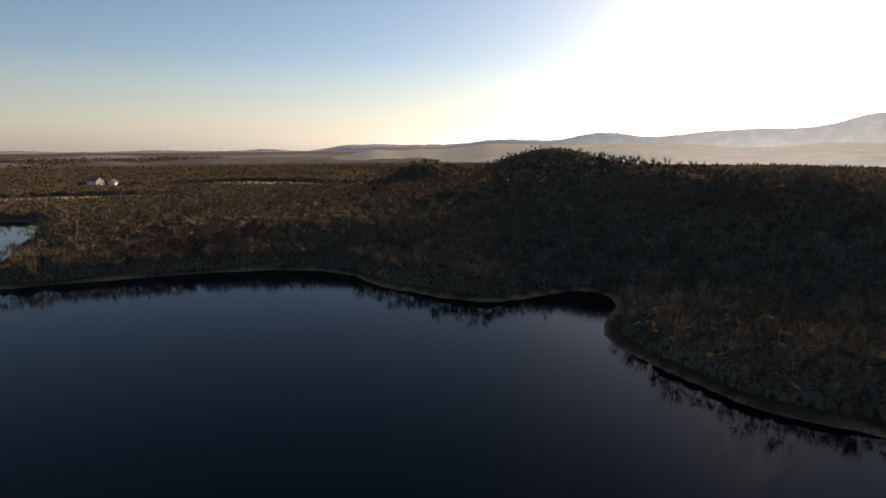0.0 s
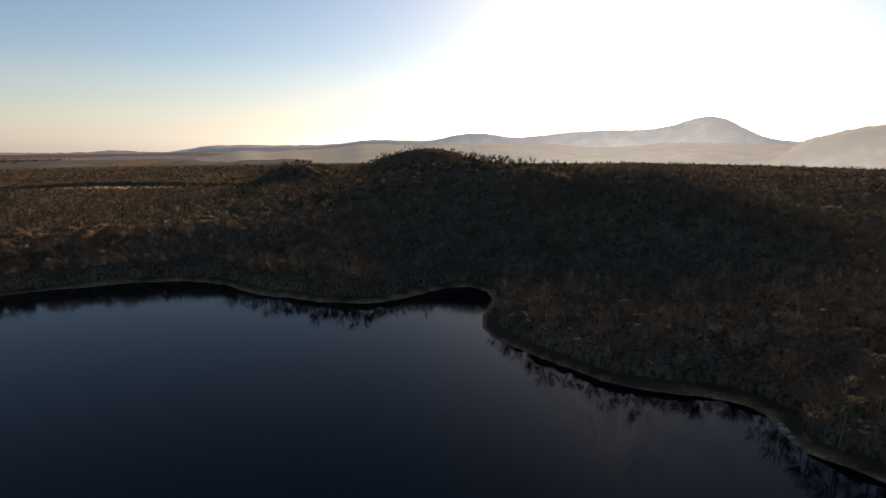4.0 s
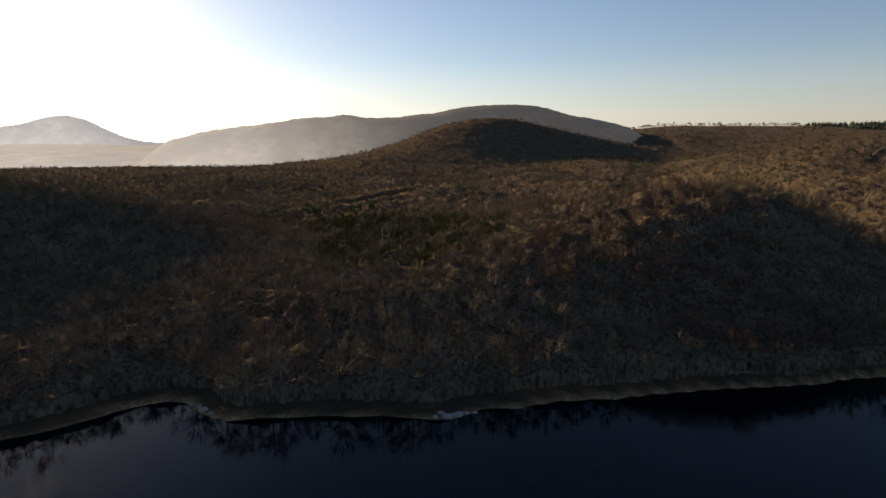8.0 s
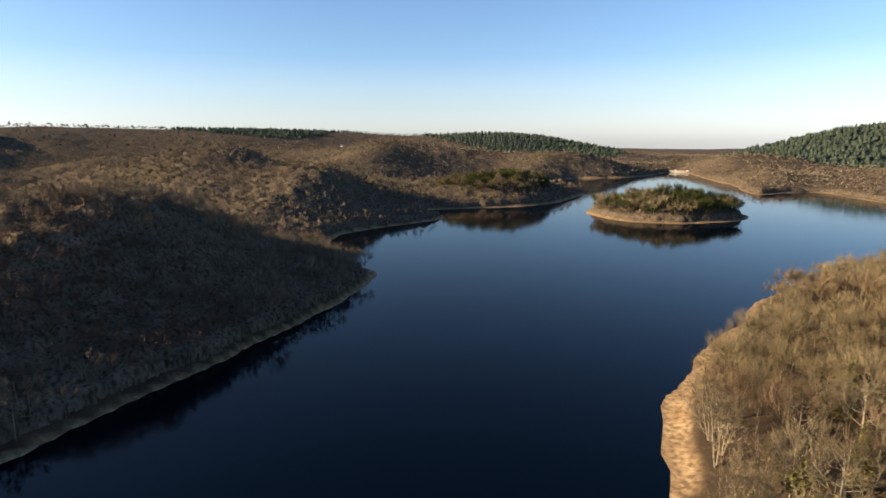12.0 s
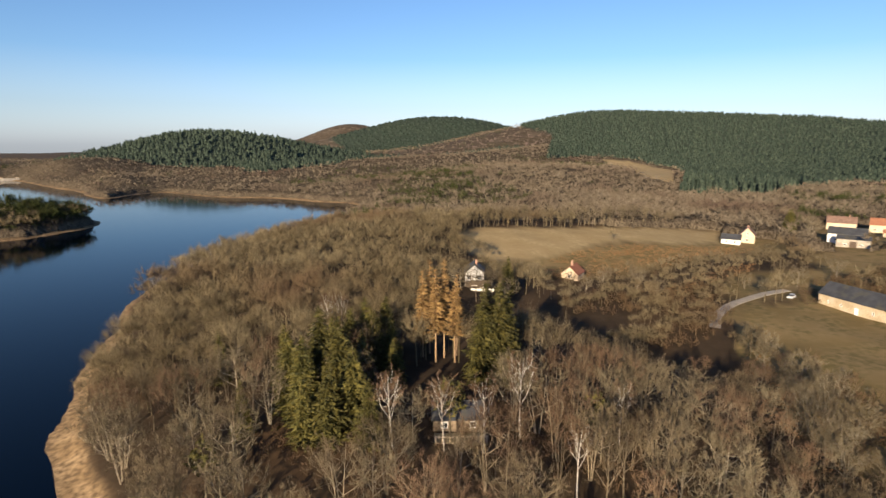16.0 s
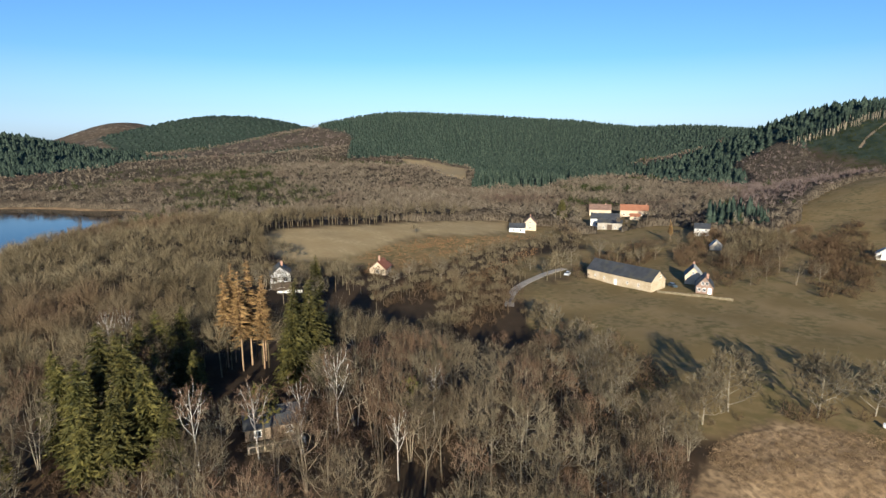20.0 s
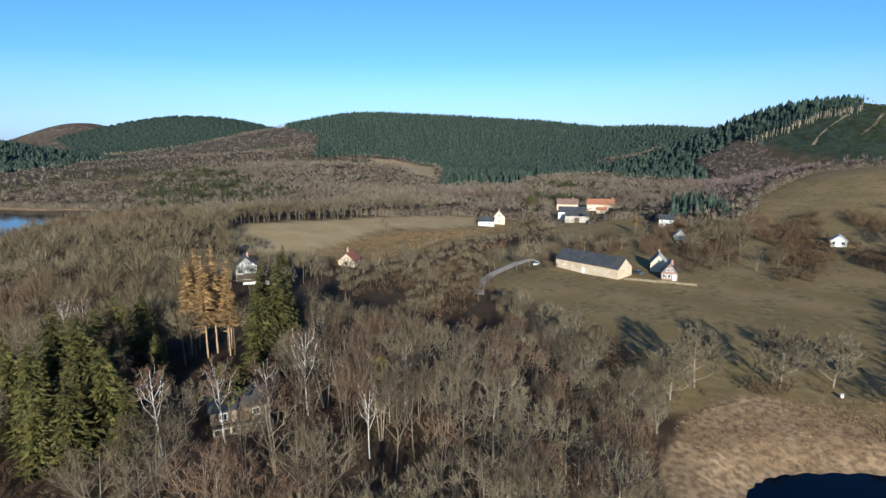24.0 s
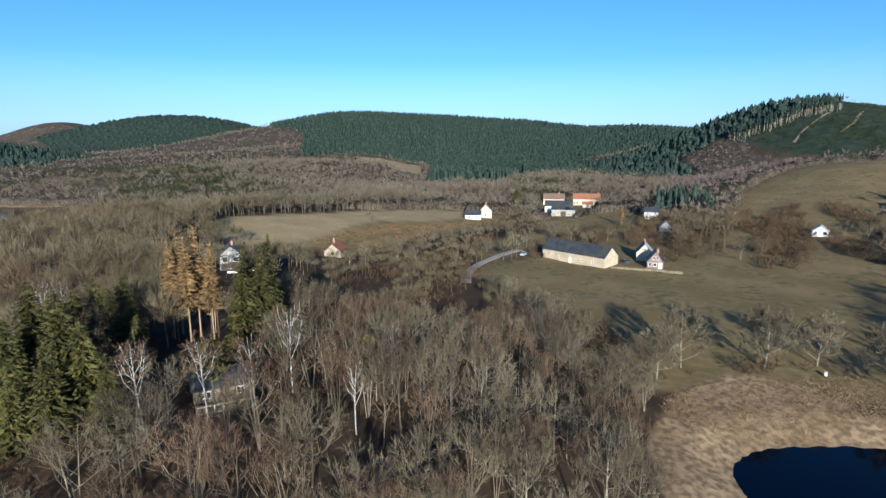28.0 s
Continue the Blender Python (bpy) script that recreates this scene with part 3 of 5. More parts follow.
def grown_tree(seed, height, spread, limbs=8, stems=1, fork=0.3, twigs=9, twig_width=0.02, girth=0.17, vase=0.5, boughs=5, sprays=4):
    """A leafless broadleaf that forks three times: limbs, boughs, sprays and, round each spray, a fan of twigs, all inside a rounded crown."""
    rng = np.random.default_rng(seed)
    wood, crown = Shape(), Shape()

    def kept(p):
        """The point, drawn back into the crown's outline."""
        q = (p - (0, 0, height * 0.56)) / (spread, spread, height * 0.46)
        over = np.linalg.norm(q)
        return p if over < 1 else p + (np.array((0, 0, height * 0.56)) - p) * (1 - 1 / over)

    starts, ways = [], []
    for stem in range(stems):
        turn0 = rng.random() * 6.3
        lean = np.array([math.cos(turn0), math.sin(turn0), 0]) * (0 if stems == 1 else spread * rng.uniform(0.2, 0.45))
        base = np.array([0, 0, -0.4]) + lean * 0.15
        top = np.array([0, 0, height * rng.uniform(0.8, 0.92)]) + lean + rng.normal(0, 0.02 * height, 3) * (1, 1, 0)
        bend = rng.normal(0, 0.02 * height, 3) * (1, 1, 0)
        line = lambda k: base + (top - base) * k + bend * math.sin(k * math.pi)
        g = girth / math.sqrt(stems)
        for p, q in ((0, 0.2), (0.2, 0.45), (0.45, 0.7), (0.7, 1.0)):
            wood.tube(line(p), line(q), g * (1 - p) ** 0.8 + 0.025, g * (1 - q) ** 0.8 + 0.025, 5)
        count = max(3, limbs // stems)
        for i in range(count):
            k = fork + (0.88 - fork) * (i + rng.random() * 0.6) / count
            turn = 2.4 * i + rng.random() * 0.9 + stem * 2
            out = np.array([math.cos(turn), math.sin(turn), 0])
            start = line(k)
            reach = spread * (1.0 - 0.55 * (k - fork) / (1 - fork)) * rng.uniform(0.75, 1.0)
            end = kept(start + out * reach + (0, 0, (height * 0.98 - start[2]) * rng.uniform(vase, vase + 0.35)))
            mid = start + (end - start) * 0.5 + out * reach * 0.12 - (0, 0, 0.03 * height)
            r0 = g * (1 - k) ** 0.7 * 0.55 + 0.02
            wood.tube(start, mid, r0, r0 * 0.65, 4)
            wood.tube(mid, end, r0 * 0.65, 0.022, 3)
            for j in range(boughs):
                f = 0.25 + 0.72 * (j + rng.random() * 0.8) / boughs
                at = start + (mid - start) * f * 2 if f < 0.5 else mid + (end - mid) * (f - 0.5) * 2
                way = unit(unit(end - start) * 0.55 + rng.normal(0, 0.55, 3) + (0, 0, 0.45)) * spread * rng.uniform(0.35, 0.6)
                tip = kept(at + way)
                wood.tube(at, tip, r0 * 0.38 + 0.006, 0.012, 3)
                for n in range(sprays):
                    c = at + (tip - at) * (0.3 + 0.7 * (n + rng.random()) / sprays)
                    w = unit(unit(tip - at) * 0.6 + rng.normal(0, 0.5, 3) + (0, 0, 0.4)) * spread * rng.uniform(0.2, 0.38)
                    starts += [c] + [c + w * f for f in rng.uniform(0.15, 0.95, twigs - 1)]
                    ways += [kept(c + w * 1.25) - c] + [unit(w + (rng.normal(0, 0.5, 3) + (0, 0, 0.45)) * np.linalg.norm(w)) * spread * rng.uniform(0.12, 0.26) for _ in range(twigs - 1)]
    starts, ways = np.array(starts), np.array(ways)
    crown.slivers(starts, ways, rng.uniform(0.7, 1.3, len(starts)) * twig_width, rng)
    return wood.arrays(), crown.arrays()


def conifer_shape(seed, height, spread, whorls=15, arms=8, bare=0.06, trunk=0.2, droop=0.25, thin=1.0, sprays=7, uneven=0.016):
    """A spruce or larch: a straight trunk with whorls of boughs, each a flat hanging fan of sprays."""
    rng = np.random.default_rng(seed)
    wood, crown = Shape(), Shape()
    wood.tube((0, 0, -0.4), (0, 0, height * 0.5), trunk, trunk * 0.6, 6)
    wood.tube((0, 0, height * 0.5), (0, 0, height), trunk * 0.6, 0.02, 5)
    starts, ways = [], []
    for i in range(whorls):
        k = bare + (0.97 - bare) * (i / (whorls - 1)) ** 0.9
        reach = spread * (1 - k) ** 0.75 * rng.uniform(0.8, 1.1) + 0.3
        for j in range(arms if k < 0.75 else max(5, arms - 3)):
            turn = j * 2 * math.pi / arms + i * 0.7 + rng.normal(0, 0.2)
            length = reach * rng.uniform(0.6, 1.12)
            out = np.array([math.cos(turn), math.sin(turn), 0])
            side = np.array([-out[1], out[0], 0])
            a = np.array([0, 0, min(height, height * k + rng.normal(0, uneven * height))])
            way = out * length + np.array([0, 0, -droop * length + rng.normal(0, 0.1)])
            starts.append(a)
            ways.append(way)
            for n in range(sprays):
                f = 0.25 + 0.75 * (n + rng.random()) / sprays
                at = a + way * f + (0, 0, 0.1 * length * math.sin(f * 3.1))
                starts.append(at)
                ways.append((out * 0.55 + side * rng.uniform(-0.9, 0.9) + (0, 0, rng.uniform(-0.55, 0.12))) * length * thin * rng.uniform(0.25, 0.45))
    starts, ways = np.array(starts), np.array(ways)
    crown.slivers(starts, ways, np.linalg.norm(ways, axis=1) * rng.uniform(0.14, 0.26, len(ways)) * thin, rng)
    return wood.arrays(), crown.arrays()


def pine_shape(seed, height, spread):
    """A pine: bare trunk and a ragged, clumped top."""
    rng = np.random.default_rng(seed)
    wood, crown = Shape(), Shape()
    wood.tube((0, 0, -0.4), (0.2, 0.1, height * 0.55), 0.2, 0.14, 5)
    wood.tube((0.2, 0.1, height * 0.55), (0, 0, height * 0.97), 0.14, 0.03, 4)
    for i in range(15):
        k = 0.5 + 0.5 * (i / 14)
        turn = i * 2.4 + rng.random()
        reach = spread * (1.15 - abs(k - 0.68) * 2.2) * rng.uniform(0.6, 1)
        a = np.array([0, 0, height * k])
        b = a + np.array([math.cos(turn) * reach, math.sin(turn) * reach, rng.uniform(0.1, 0.9)])
        wood.tube(a, b, 0.05, 0.02, 3)
        n = 20
        ways = rng.normal(0, 1, (n, 3)) + (0, 0, 0.5)
        ways *= rng.uniform(0.6, 1.2, (n, 1)) / np.linalg.norm(ways, axis=1, keepdims=True)
        crown.slivers(b + rng.normal(0, 0.42, (n, 3)) * (1, 1, 0.6), ways, np.full(n, 0.26), rng)
    return wood.arrays(), crown.arrays()


def bush_shape(seed, height, spread, twigs=120, width=0.05):
    rng = np.random.default_rng(seed)
    wood, crown = Shape(), Shape()
    for i in range(7):
        way = unit(rng.normal(0, 0.45, 3) + (0, 0, 0.9)) * height * rng.uniform(0.6, 0.95)
        wood.tube((0, 0, -0.2), way * 0.7, 0.04, 0.015, 3)
    starts = rng.normal(0, 1, (twigs, 3))
    starts *= (rng.random((twigs, 1)) ** 0.4) / np.linalg.norm(starts, axis=1, keepdims=True)
    starts = starts * (spread, spread, height * 0.42) + (0, 0, height * 0.45)
    ways = starts * (0.5, 0.5, 0.2) + rng.normal(0, 0.4, (twigs, 3)) + (0, 0, 0.5)
    ways *= height * 0.3 / np.linalg.norm(ways, axis=1, keepdims=True)
    crown.slivers(starts, ways, np.full(twigs, width), rng)
    return wood.arrays(), crown.arrays()


def canopy_tree(seed, twigs, width, height=12.0, spread=3.6, trunk=True, length=0.3):
    """A leafless tree for the middle distance: a trunk and a brush of branches and twigs that fans out of it."""
    rng = np.random.default_rng(seed)
    s = Shape()
    if trunk:
        s.tube((0, 0, -0.5), (rng.normal(0, 0.3), rng.normal(0, 0.3), height * 0.7), 0.19, 0.07, 3)
    # tufts: a few boughs, each with its own fan of twigs
    tufts = max(3, twigs // 9)
    out = rng.normal(0, 1, (tufts, 3))
    out[:, 2] = np.abs(out[:, 2]) * 0.8
    out /= np.linalg.norm(out, axis=1, keepdims=True)
    knots = out * rng.uniform(0.3, 0.72, (tufts, 1)) * (spread, spread, height * 0.36) + (0, 0, height * 0.46)
    pick = np.arange(twigs) % tufts
    ways = out[pick] * (0.8, 0.8, 0.5) + (0, 0, 0.5) + rng.normal(0, 0.3, (twigs, 3))
    ways *= height * length * rng.uniform(0.55, 1.1, (twigs, 1)) / np.linalg.norm(ways, axis=1, keepdims=True)
    # the fan keeps inside the crown's round outline
    ends = knots[pick] + ways - (0, 0, height * 0.45)
    over = np.maximum(1, np.sqrt((ends[:, 0] / spread) ** 2 + (ends[:, 1] / spread) ** 2 + (ends[:, 2] / (height * 0.52)) ** 2))
    s.slivers(knots[pick] + rng.normal(0, 0.3, (twigs, 3)), ways / over[:, None], rng.uniform(0.7, 1.3, twigs) * width, rng)
    return s.arrays()


def low_fir(seed, tiers, sides, height=17.0, spread=2.9, bare=0.1):
    """A conifer for the middle distance: ragged skirts round a stem."""
    rng = np.random.default_rng(seed)
    s = Shape()
    s.tube((0, 0, -0.5), (0, 0, height * 0.4), 0.16, 0.12, 3)
    for i in range(tiers):
        lo, hi = bare + (0.9 - bare) * i / tiers, min(1.0, bare + (0.9 - bare) * (i + 1.9) / tiers)
        r = spread * (1 - lo) ** 0.85
        turn = np.arange(sides) * 2 * np.pi / sides + i
        rr = r * rng.uniform(0.55, 1.15, sides)
        ring = np.stack([np.cos(turn) * rr, np.sin(turn) * rr, height * lo + rng.normal(0, 0.45, sides)], 1)
        s.add(np.concatenate([ring, [[0, 0, height * (hi if i < tiers - 1 else 1.0)]]]),
              np.stack([np.arange(sides), (np.arange(sides) + 1) % sides, np.full(sides, sides)], 1))
    return s.arrays()


def planted(shapes, x, y, z, size, rng):
    """Many trees in one mesh: each place takes one of the shapes, turned and scaled."""
    verts, faces, n = [], [], 0
    kind = rng.integers(0, len(shapes), len(x))
    turn = rng.uniform(0, 2 * np.pi, len(x))
    for k, (v, f) in enumerate(shapes):
        i = np.nonzero(kind == k)[0]
        if not len(i):
            continue
        c, s = np.cos(turn[i])[:, None], np.sin(turn[i])[:, None]
        h = size[i][:, None]
        p = np.stack([(v[:, 0] * c - v[:, 1] * s) * h + x[i][:, None], (v[:, 0] * s + v[:, 1] * c) * h + y[i][:, None],
                      v[:, 2] * h * rng.uniform(0.85, 1.15, (len(i), 1)) + z[i][:, None]], -1)
        verts.append(p.reshape(-1, 3))
        faces.append((f[None] + n + (np.arange(len(i)) * len(v))[:, None, None]).reshape(-1, 3))
        n += len(i) * len(v)
    return np.concatenate(verts), np.concatenate(faces)


# ---- woods ----
SCRUB = [(-85, -150, 40, 30, 40), (-45, -178, 14, 14, 0), (-100, -190, 30, 12, 10), (-75, -215, 60, 18, 10), (-150, -215, 60, 22, 12), (-225, -170, 60, 20, 30), (-255, -120, 60, 16, 30), (-100, -175, 40, 24, 30)]


def stretch(nearest, furthest, step, seed):
    """Scattered places on wooded land between two distances from the middle of the plan."""
    rng = np.random.default_rng(seed)
    n = int(2 * furthest / step)
    i, j = np.meshgrid(np.arange(n), np.arange(n))
    x = (i.ravel() - n / 2) * step + rng.uniform(-0.48, 0.48, n * n) * step
    y = (j.ravel() - n / 2) * step + rng.uniform(-0.48, 0.48, n * n) * step
    r = np.hypot(x, y)
    keep = (r > nearest) & (r < furthest) & ((np.abs(np.degrees(np.arctan2(-x, y)) - 82) > 23) | (r < 340) | (rng.random(len(x)) < 0.4))
    x, y = x[keep], y[keep]
    sd = shore_distance(x, y)
    open_ground = np.maximum(np.maximum(patch(PASTURES, x, y), patch(HAYFIELDS, x, y)), np.maximum(np.maximum(patch(GARDENS, x, y), patch(CLEARCUT, x, y)), plots(HAY_PLOTS, x, y)))
    bank = np.where((x > 60) & (y > -160), 4.5, 7) + 26 * lumps([(-112, -52, 1, 34, 20, 20)], x, y)
    keep = (sd > bank) & (open_ground < 0.45)
    x, y, sd = x[keep], y[keep], sd[keep]
    return x, y, ground_height(x, y, sd) - 0.003 * np.maximum(np.hypot(x, y) - 600, 0), rng


def is_home(x, y):
    """The near part of the home wood, whose trees stand one by one."""
    return (y < -34) & (y > -118) & (x > -112) & (x < 74)


def woods(name, places, bare, firs, label, strays=True, tone=None):
    """One mesh for each sort of tree: leafless broadleaves, birches, pines and firs."""
    x, y, z, rng = places
    fir = (patch(FIR_STANDS, x, y) > 0.5) | (plots(FIR_PLOTS, x, y) > 0.5)
    pine = (patch(MIXED_STANDS, x, y) > 0.5) & (rng.random(len(x)) < 0.6)
    if strays:
        pine |= (rng.random(len(x)) < 0.01) | ((value_noise(x, y, 110, 41) > 0.78) & (rng.random(len(x)) < 0.5))
    pine &= ~fir
    birches = (patch(BIRCH_STANDS, x, y) > 0.5) & ~fir & ~pine
    size = rng.uniform(0.72, 1.18, len(x)) * (0.9 + 0.25 * value_noise(x, y, 60, 42)) * (1 - 0.42 * patch(SCRUB, x, y))
    for chosen, shapes, m, ending, kind in ((~fir & ~birches & ~pine, bare, tone or WOODS, "", "leafless brown broadleaf trees"), (birches, bare, PURPLE_WOODS, "_birches", "leafless purplish birch trees"),
                                            (pine, bare, PINE_WOODS, "_pines", "olive-green pine trees"), (fir, firs, FIR_WOODS, "_firs", "dark green fir trees")):
        if shapes and chosen.sum() > 3:
            v, f = planted(shapes, x[chosen], y[chosen], z[chosen], size[chosen], rng)
            tagged(mesh_object(name + ending, v, f, [m], None, True), kind + " " + label, "woods", kind="stuff")


near_places = stretch(50, 330, 5.1, 61)
rest = ~is_home(near_places[0], near_places[1])
inner = (near_places[1] < -117) & (near_places[1] > -185) & (near_places[0] > -118) & (near_places[0] < 90)
rest &= ~inner
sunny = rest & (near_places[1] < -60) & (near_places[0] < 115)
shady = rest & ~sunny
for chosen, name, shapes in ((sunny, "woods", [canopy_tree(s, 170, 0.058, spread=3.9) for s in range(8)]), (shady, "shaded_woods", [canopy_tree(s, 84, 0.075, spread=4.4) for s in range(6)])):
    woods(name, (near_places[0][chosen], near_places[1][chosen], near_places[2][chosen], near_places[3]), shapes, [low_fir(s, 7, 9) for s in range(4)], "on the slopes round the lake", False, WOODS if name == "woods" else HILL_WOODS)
middle = stretch(330, 760, 8.1, 62)
southern = (middle[1] < -230) & (np.abs(middle[0] + 200) < 520)
for chosen, name, shapes in ((southern, "hillside_woods", [canopy_tree(s, 72, 0.12, spread=5.0) for s in range(6)]),
                             (~southern, "middle_woods", [canopy_tree(s, 36, 0.16, spread=5.4, trunk=False) for s in range(6)])):
    woods(name, (middle[0][chosen], middle[1][chosen], middle[2][chosen], middle[3]), shapes, [low_fir(s, 4, 7, spread=3.4) for s in range(4)],
          "on the low hills behind the lake", True, HILL_WOODS)
woods("far_woods", stretch(760, 1500, 11.6, 63), [canopy_tree(s, 14, 0.36, 13, 7.2, False) for s in range(6)], [], "covering the far hills", True, HILL_WOODS)
distant = stretch(1500, 2700, 24, 64)
shown = (distant[1] < 250) | (distant[0] < -900)
woods("distant_woods", (distant[0][shown], distant[1][shown], distant[2][shown], distant[3]), [canopy_tree(s, 14, 1.0, 15, 12, False) for s in range(5)], [], "covering the distant hills", True, HILL_WOODS)
stands = stretch(760, 2650, 12.4, 66)
fir = (patch(FIR_STANDS, stands[0], stands[1]) > 0.5) | (plots(FIR_PLOTS, stands[0], stands[1]) > 0.5)
v, f = planted([low_fir(s, 2, 5, 14.0, 6.2) for s in range(5)], stands[0][fir], stands[1][fir], stands[2][fir], stands[3].uniform(0.75, 1.2, fir.sum()), stands[3])
tagged(mesh_object("fir_plantation", v, f, [FIR_WOODS], None, True), "dense dark green fir plantations on the far hills", "woods", kind="stuff")
beyond = stretch(2640, 4400, 27, 65)
south = (np.abs(beyond[0] + 350) < 1100) & (beyond[1] < -2400)
fir = patch(FIR_STANDS, beyond[0], beyond[1]) > 0.5
for chosen, shapes, m, name in ((south & fir, [low_fir(s, 2, 6, 15, 19) for s in range(4)], FIR_WOODS, "firs"), (south & ~fir, [low_fir(s, 1, 6, 9, 24) for s in range(4)], HILL_WOODS, "bare_trees")):
    v, f = planted(shapes, beyond[0][chosen], beyond[1][chosen], beyond[2][chosen], beyond[3].uniform(0.8, 1.1, chosen.sum()), beyond[3])
    tagged(mesh_object("remote_" + name, v, f, [m], None, True), "remote hill woods of " + ("dark green firs" if name == "firs" else "brown leafless trees"), "woods", kind="stuff")


def merged_crowns(x, y, seed=45, cell=7.6):
    """Height over the ground of crowns that have grown into one another, each a dome of its own size."""
    best = np.full(x.shape, 3.5)
    i, j = np.floor(x / cell), np.floor(y / cell)
    for di in (-1, 0, 1):
        for dj in (-1, 0, 1):
            a, b = i + di, j + dj
            cx, cy = (a + 0.2 + 0.6 * lattice(a, b, seed)) * cell, (b + 0.2 + 0.6 * lattice(a, b, seed + 1)) * cell
            top, reach = 6.2 + 4.2 * lattice(a, b, seed + 2), 4.6 + 1.6 * lattice(a, b, seed + 3)
            d = ((x - cx) ** 2 + (y - cy) ** 2) / reach ** 2
            best = np.maximum(best, top * np.sqrt(np.clip(1 - 0.8 * d, 0, 1)))
    return best


def build_canopy():
    """The closed leafless woods over the water and on the hills: crowns grown together, out of which the single trees stand."""
    turns, rings = 980, 400
    radius = np.geomspace(88, 1650, rings)
    turn = np.linspace(0, 2 * np.pi, turns, endpoint=False)
    r, a = np.meshgrid(radius, turn, indexing="ij")
    wobble = np.random.default_rng(46)
    r = r * (1 + wobble.uniform(-0.0025, 0.0025, r.shape))
    x, y = (r * np.cos(a)).ravel(), (r * np.sin(a)).ravel()
    sd = shore_distance(x, y)
    open_ground = np.maximum(np.maximum(patch(PASTURES, x, y), patch(HAYFIELDS, x, y)), np.maximum(np.maximum(patch(GARDENS, x, y), patch(CLEARCUT, x, y)), plots(HAY_PLOTS, x, y)))
    firs = (patch(FIR_STANDS, x, y) > 0.5) | (plots(FIR_PLOTS, x, y) > 0.5)
    far = np.hypot(x, y)
    southern = (y < -12) & (x < 115) & (far < 345)
    wooded = (sd > 5.5) & (open_ground < 0.4) & ~firs & ~southern
    size = smooth((sd - 3) / 16) * 0.45 + 0.55
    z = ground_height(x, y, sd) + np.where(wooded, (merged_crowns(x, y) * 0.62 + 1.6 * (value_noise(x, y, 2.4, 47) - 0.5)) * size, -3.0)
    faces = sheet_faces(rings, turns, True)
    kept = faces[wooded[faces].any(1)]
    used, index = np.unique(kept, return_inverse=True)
    # The low sheet takes the darkened tone that stands for shade inside the woods.
    ob = mesh_object("woods_canopy", np.stack([x, y, z], 1)[used], index.reshape(-1, 4), [SHADED_INSIDE], smooth_faces=True)
    return tagged(ob, "merged brown crowns of leafless woods on the slopes, coloured dark for inner shade", "woods", kind="stuff")


build_canopy()


def joined(shape):
    (a, fa), (b, fb) = shape
    return np.concatenate([a, b]), np.concatenate([fa, fb + len(a)])


woods("inner_woods", (near_places[0][inner], near_places[1][inner], near_places[2][inner], near_places[3]),
      [canopy_tree(s, 320, 0.036, 12.5, 4.1) for s in range(101, 108)], [], "behind the lakeside wood", False)
isle = stretch(330, 640, 4.4, 67)
on_isle = (np.hypot(isle[0] - 250, isle[1] + 452) < 85) | (np.hypot(isle[0] - 455, isle[1] + 440) < 62)
x, y, z = (a[on_isle] for a in isle[:3])
green = value_noise(x, y, 16, 68) + isle[3].uniform(-0.25, 0.25, len(x)) > 0.42
for chosen, m, ending, kind in ((green, PINE_WOODS, "_pines", "dense olive-green pines"), (~green, WOODS, "", "leafless grey-brown trees")):
    v, f = planted([canopy_tree(s, 92, 0.14, 16.5, 3.3) for s in range(5)], x[chosen], y[chosen], z[chosen], isle[3].uniform(0.75, 1.25, chosen.sum()), isle[3])
    tagged(mesh_object("island_woods" + ending, v, f, [m], None, True), kind + " on the island and the spit", "woods", kind="stuff")

rng = np.random.default_rng(69)
k = rng.random(150)
x, y = -872 - 78 * k + rng.normal(0, 7, 150), -470 + 110 * k + rng.normal(0, 7, 150)
v, f = planted([low_fir(s, 5, 7, 22, 3.2, 0.5) for s in range(4)], x, y, ground_height(x, y), rng.uniform(0.8, 1.15, 150), rng)
tagged(mesh_object("fir_edge", v, f, [FIR_WOODS], None, True), "tall dark firs in a row along the clear-cut", "woods", kind="stuff")
stems = Shape()
for a, b, c, h in zip(x, y, ground_height(x, y), rng.uniform(11, 15, 150)):
    stems.tube((a, b, c - 0.5), (a, b, c + h), 0.32, 0.22, 4)
tagged(mesh_object("fir_edge_stems", *stems.arrays(), [PALE_BARK]), "pale bare stems of the firs along the clear-cut", "woods", kind="stuff")

x, y = rng.uniform(-352, -298, 190), rng.uniform(-232, -178, 190)
block = (np.abs((x + 325) * 0.72 - (y + 206) * 0.69) < 11) & (np.abs((x + 325) * 0.69 + (y + 206) * 0.72) < 27)
v, f = planted([low_fir(s, 6, 8, 12, 2.4) for s in range(4)], x[block], y[block], ground_height(x[block], y[block]), rng.uniform(0.8, 1.1, block.sum()), rng)
tagged(mesh_object("fir_block", v, f, [FIR_WOODS], None, True), "small dark green block of firs behind the hamlet", "woods", kind="stuff")

# pale-stemmed trees along the far edge of the hayfield
k = np.linspace(0, 1, 46)
x, y = -62 - 140 * k + rng.normal(0, 2.0, 46), -297 - 20 * k ** 2 + rng.normal(0, 2.0, 46)
v, f = planted([joined(grown_tree(s, 12.5, 3.4, 6, 1, 0.36, 5, 0.05, 0.22, 0.5, 4, 3)) for s in range(121, 125)], x, y, ground_height(x, y), rng.uniform(0.75, 1.1, 46), rng)
tagged(mesh_object("field_edge_trees", v, f, [TWIGS_PALE]), "pale-stemmed leafless trees along the edge of the hayfield", "woods", kind="stuff")


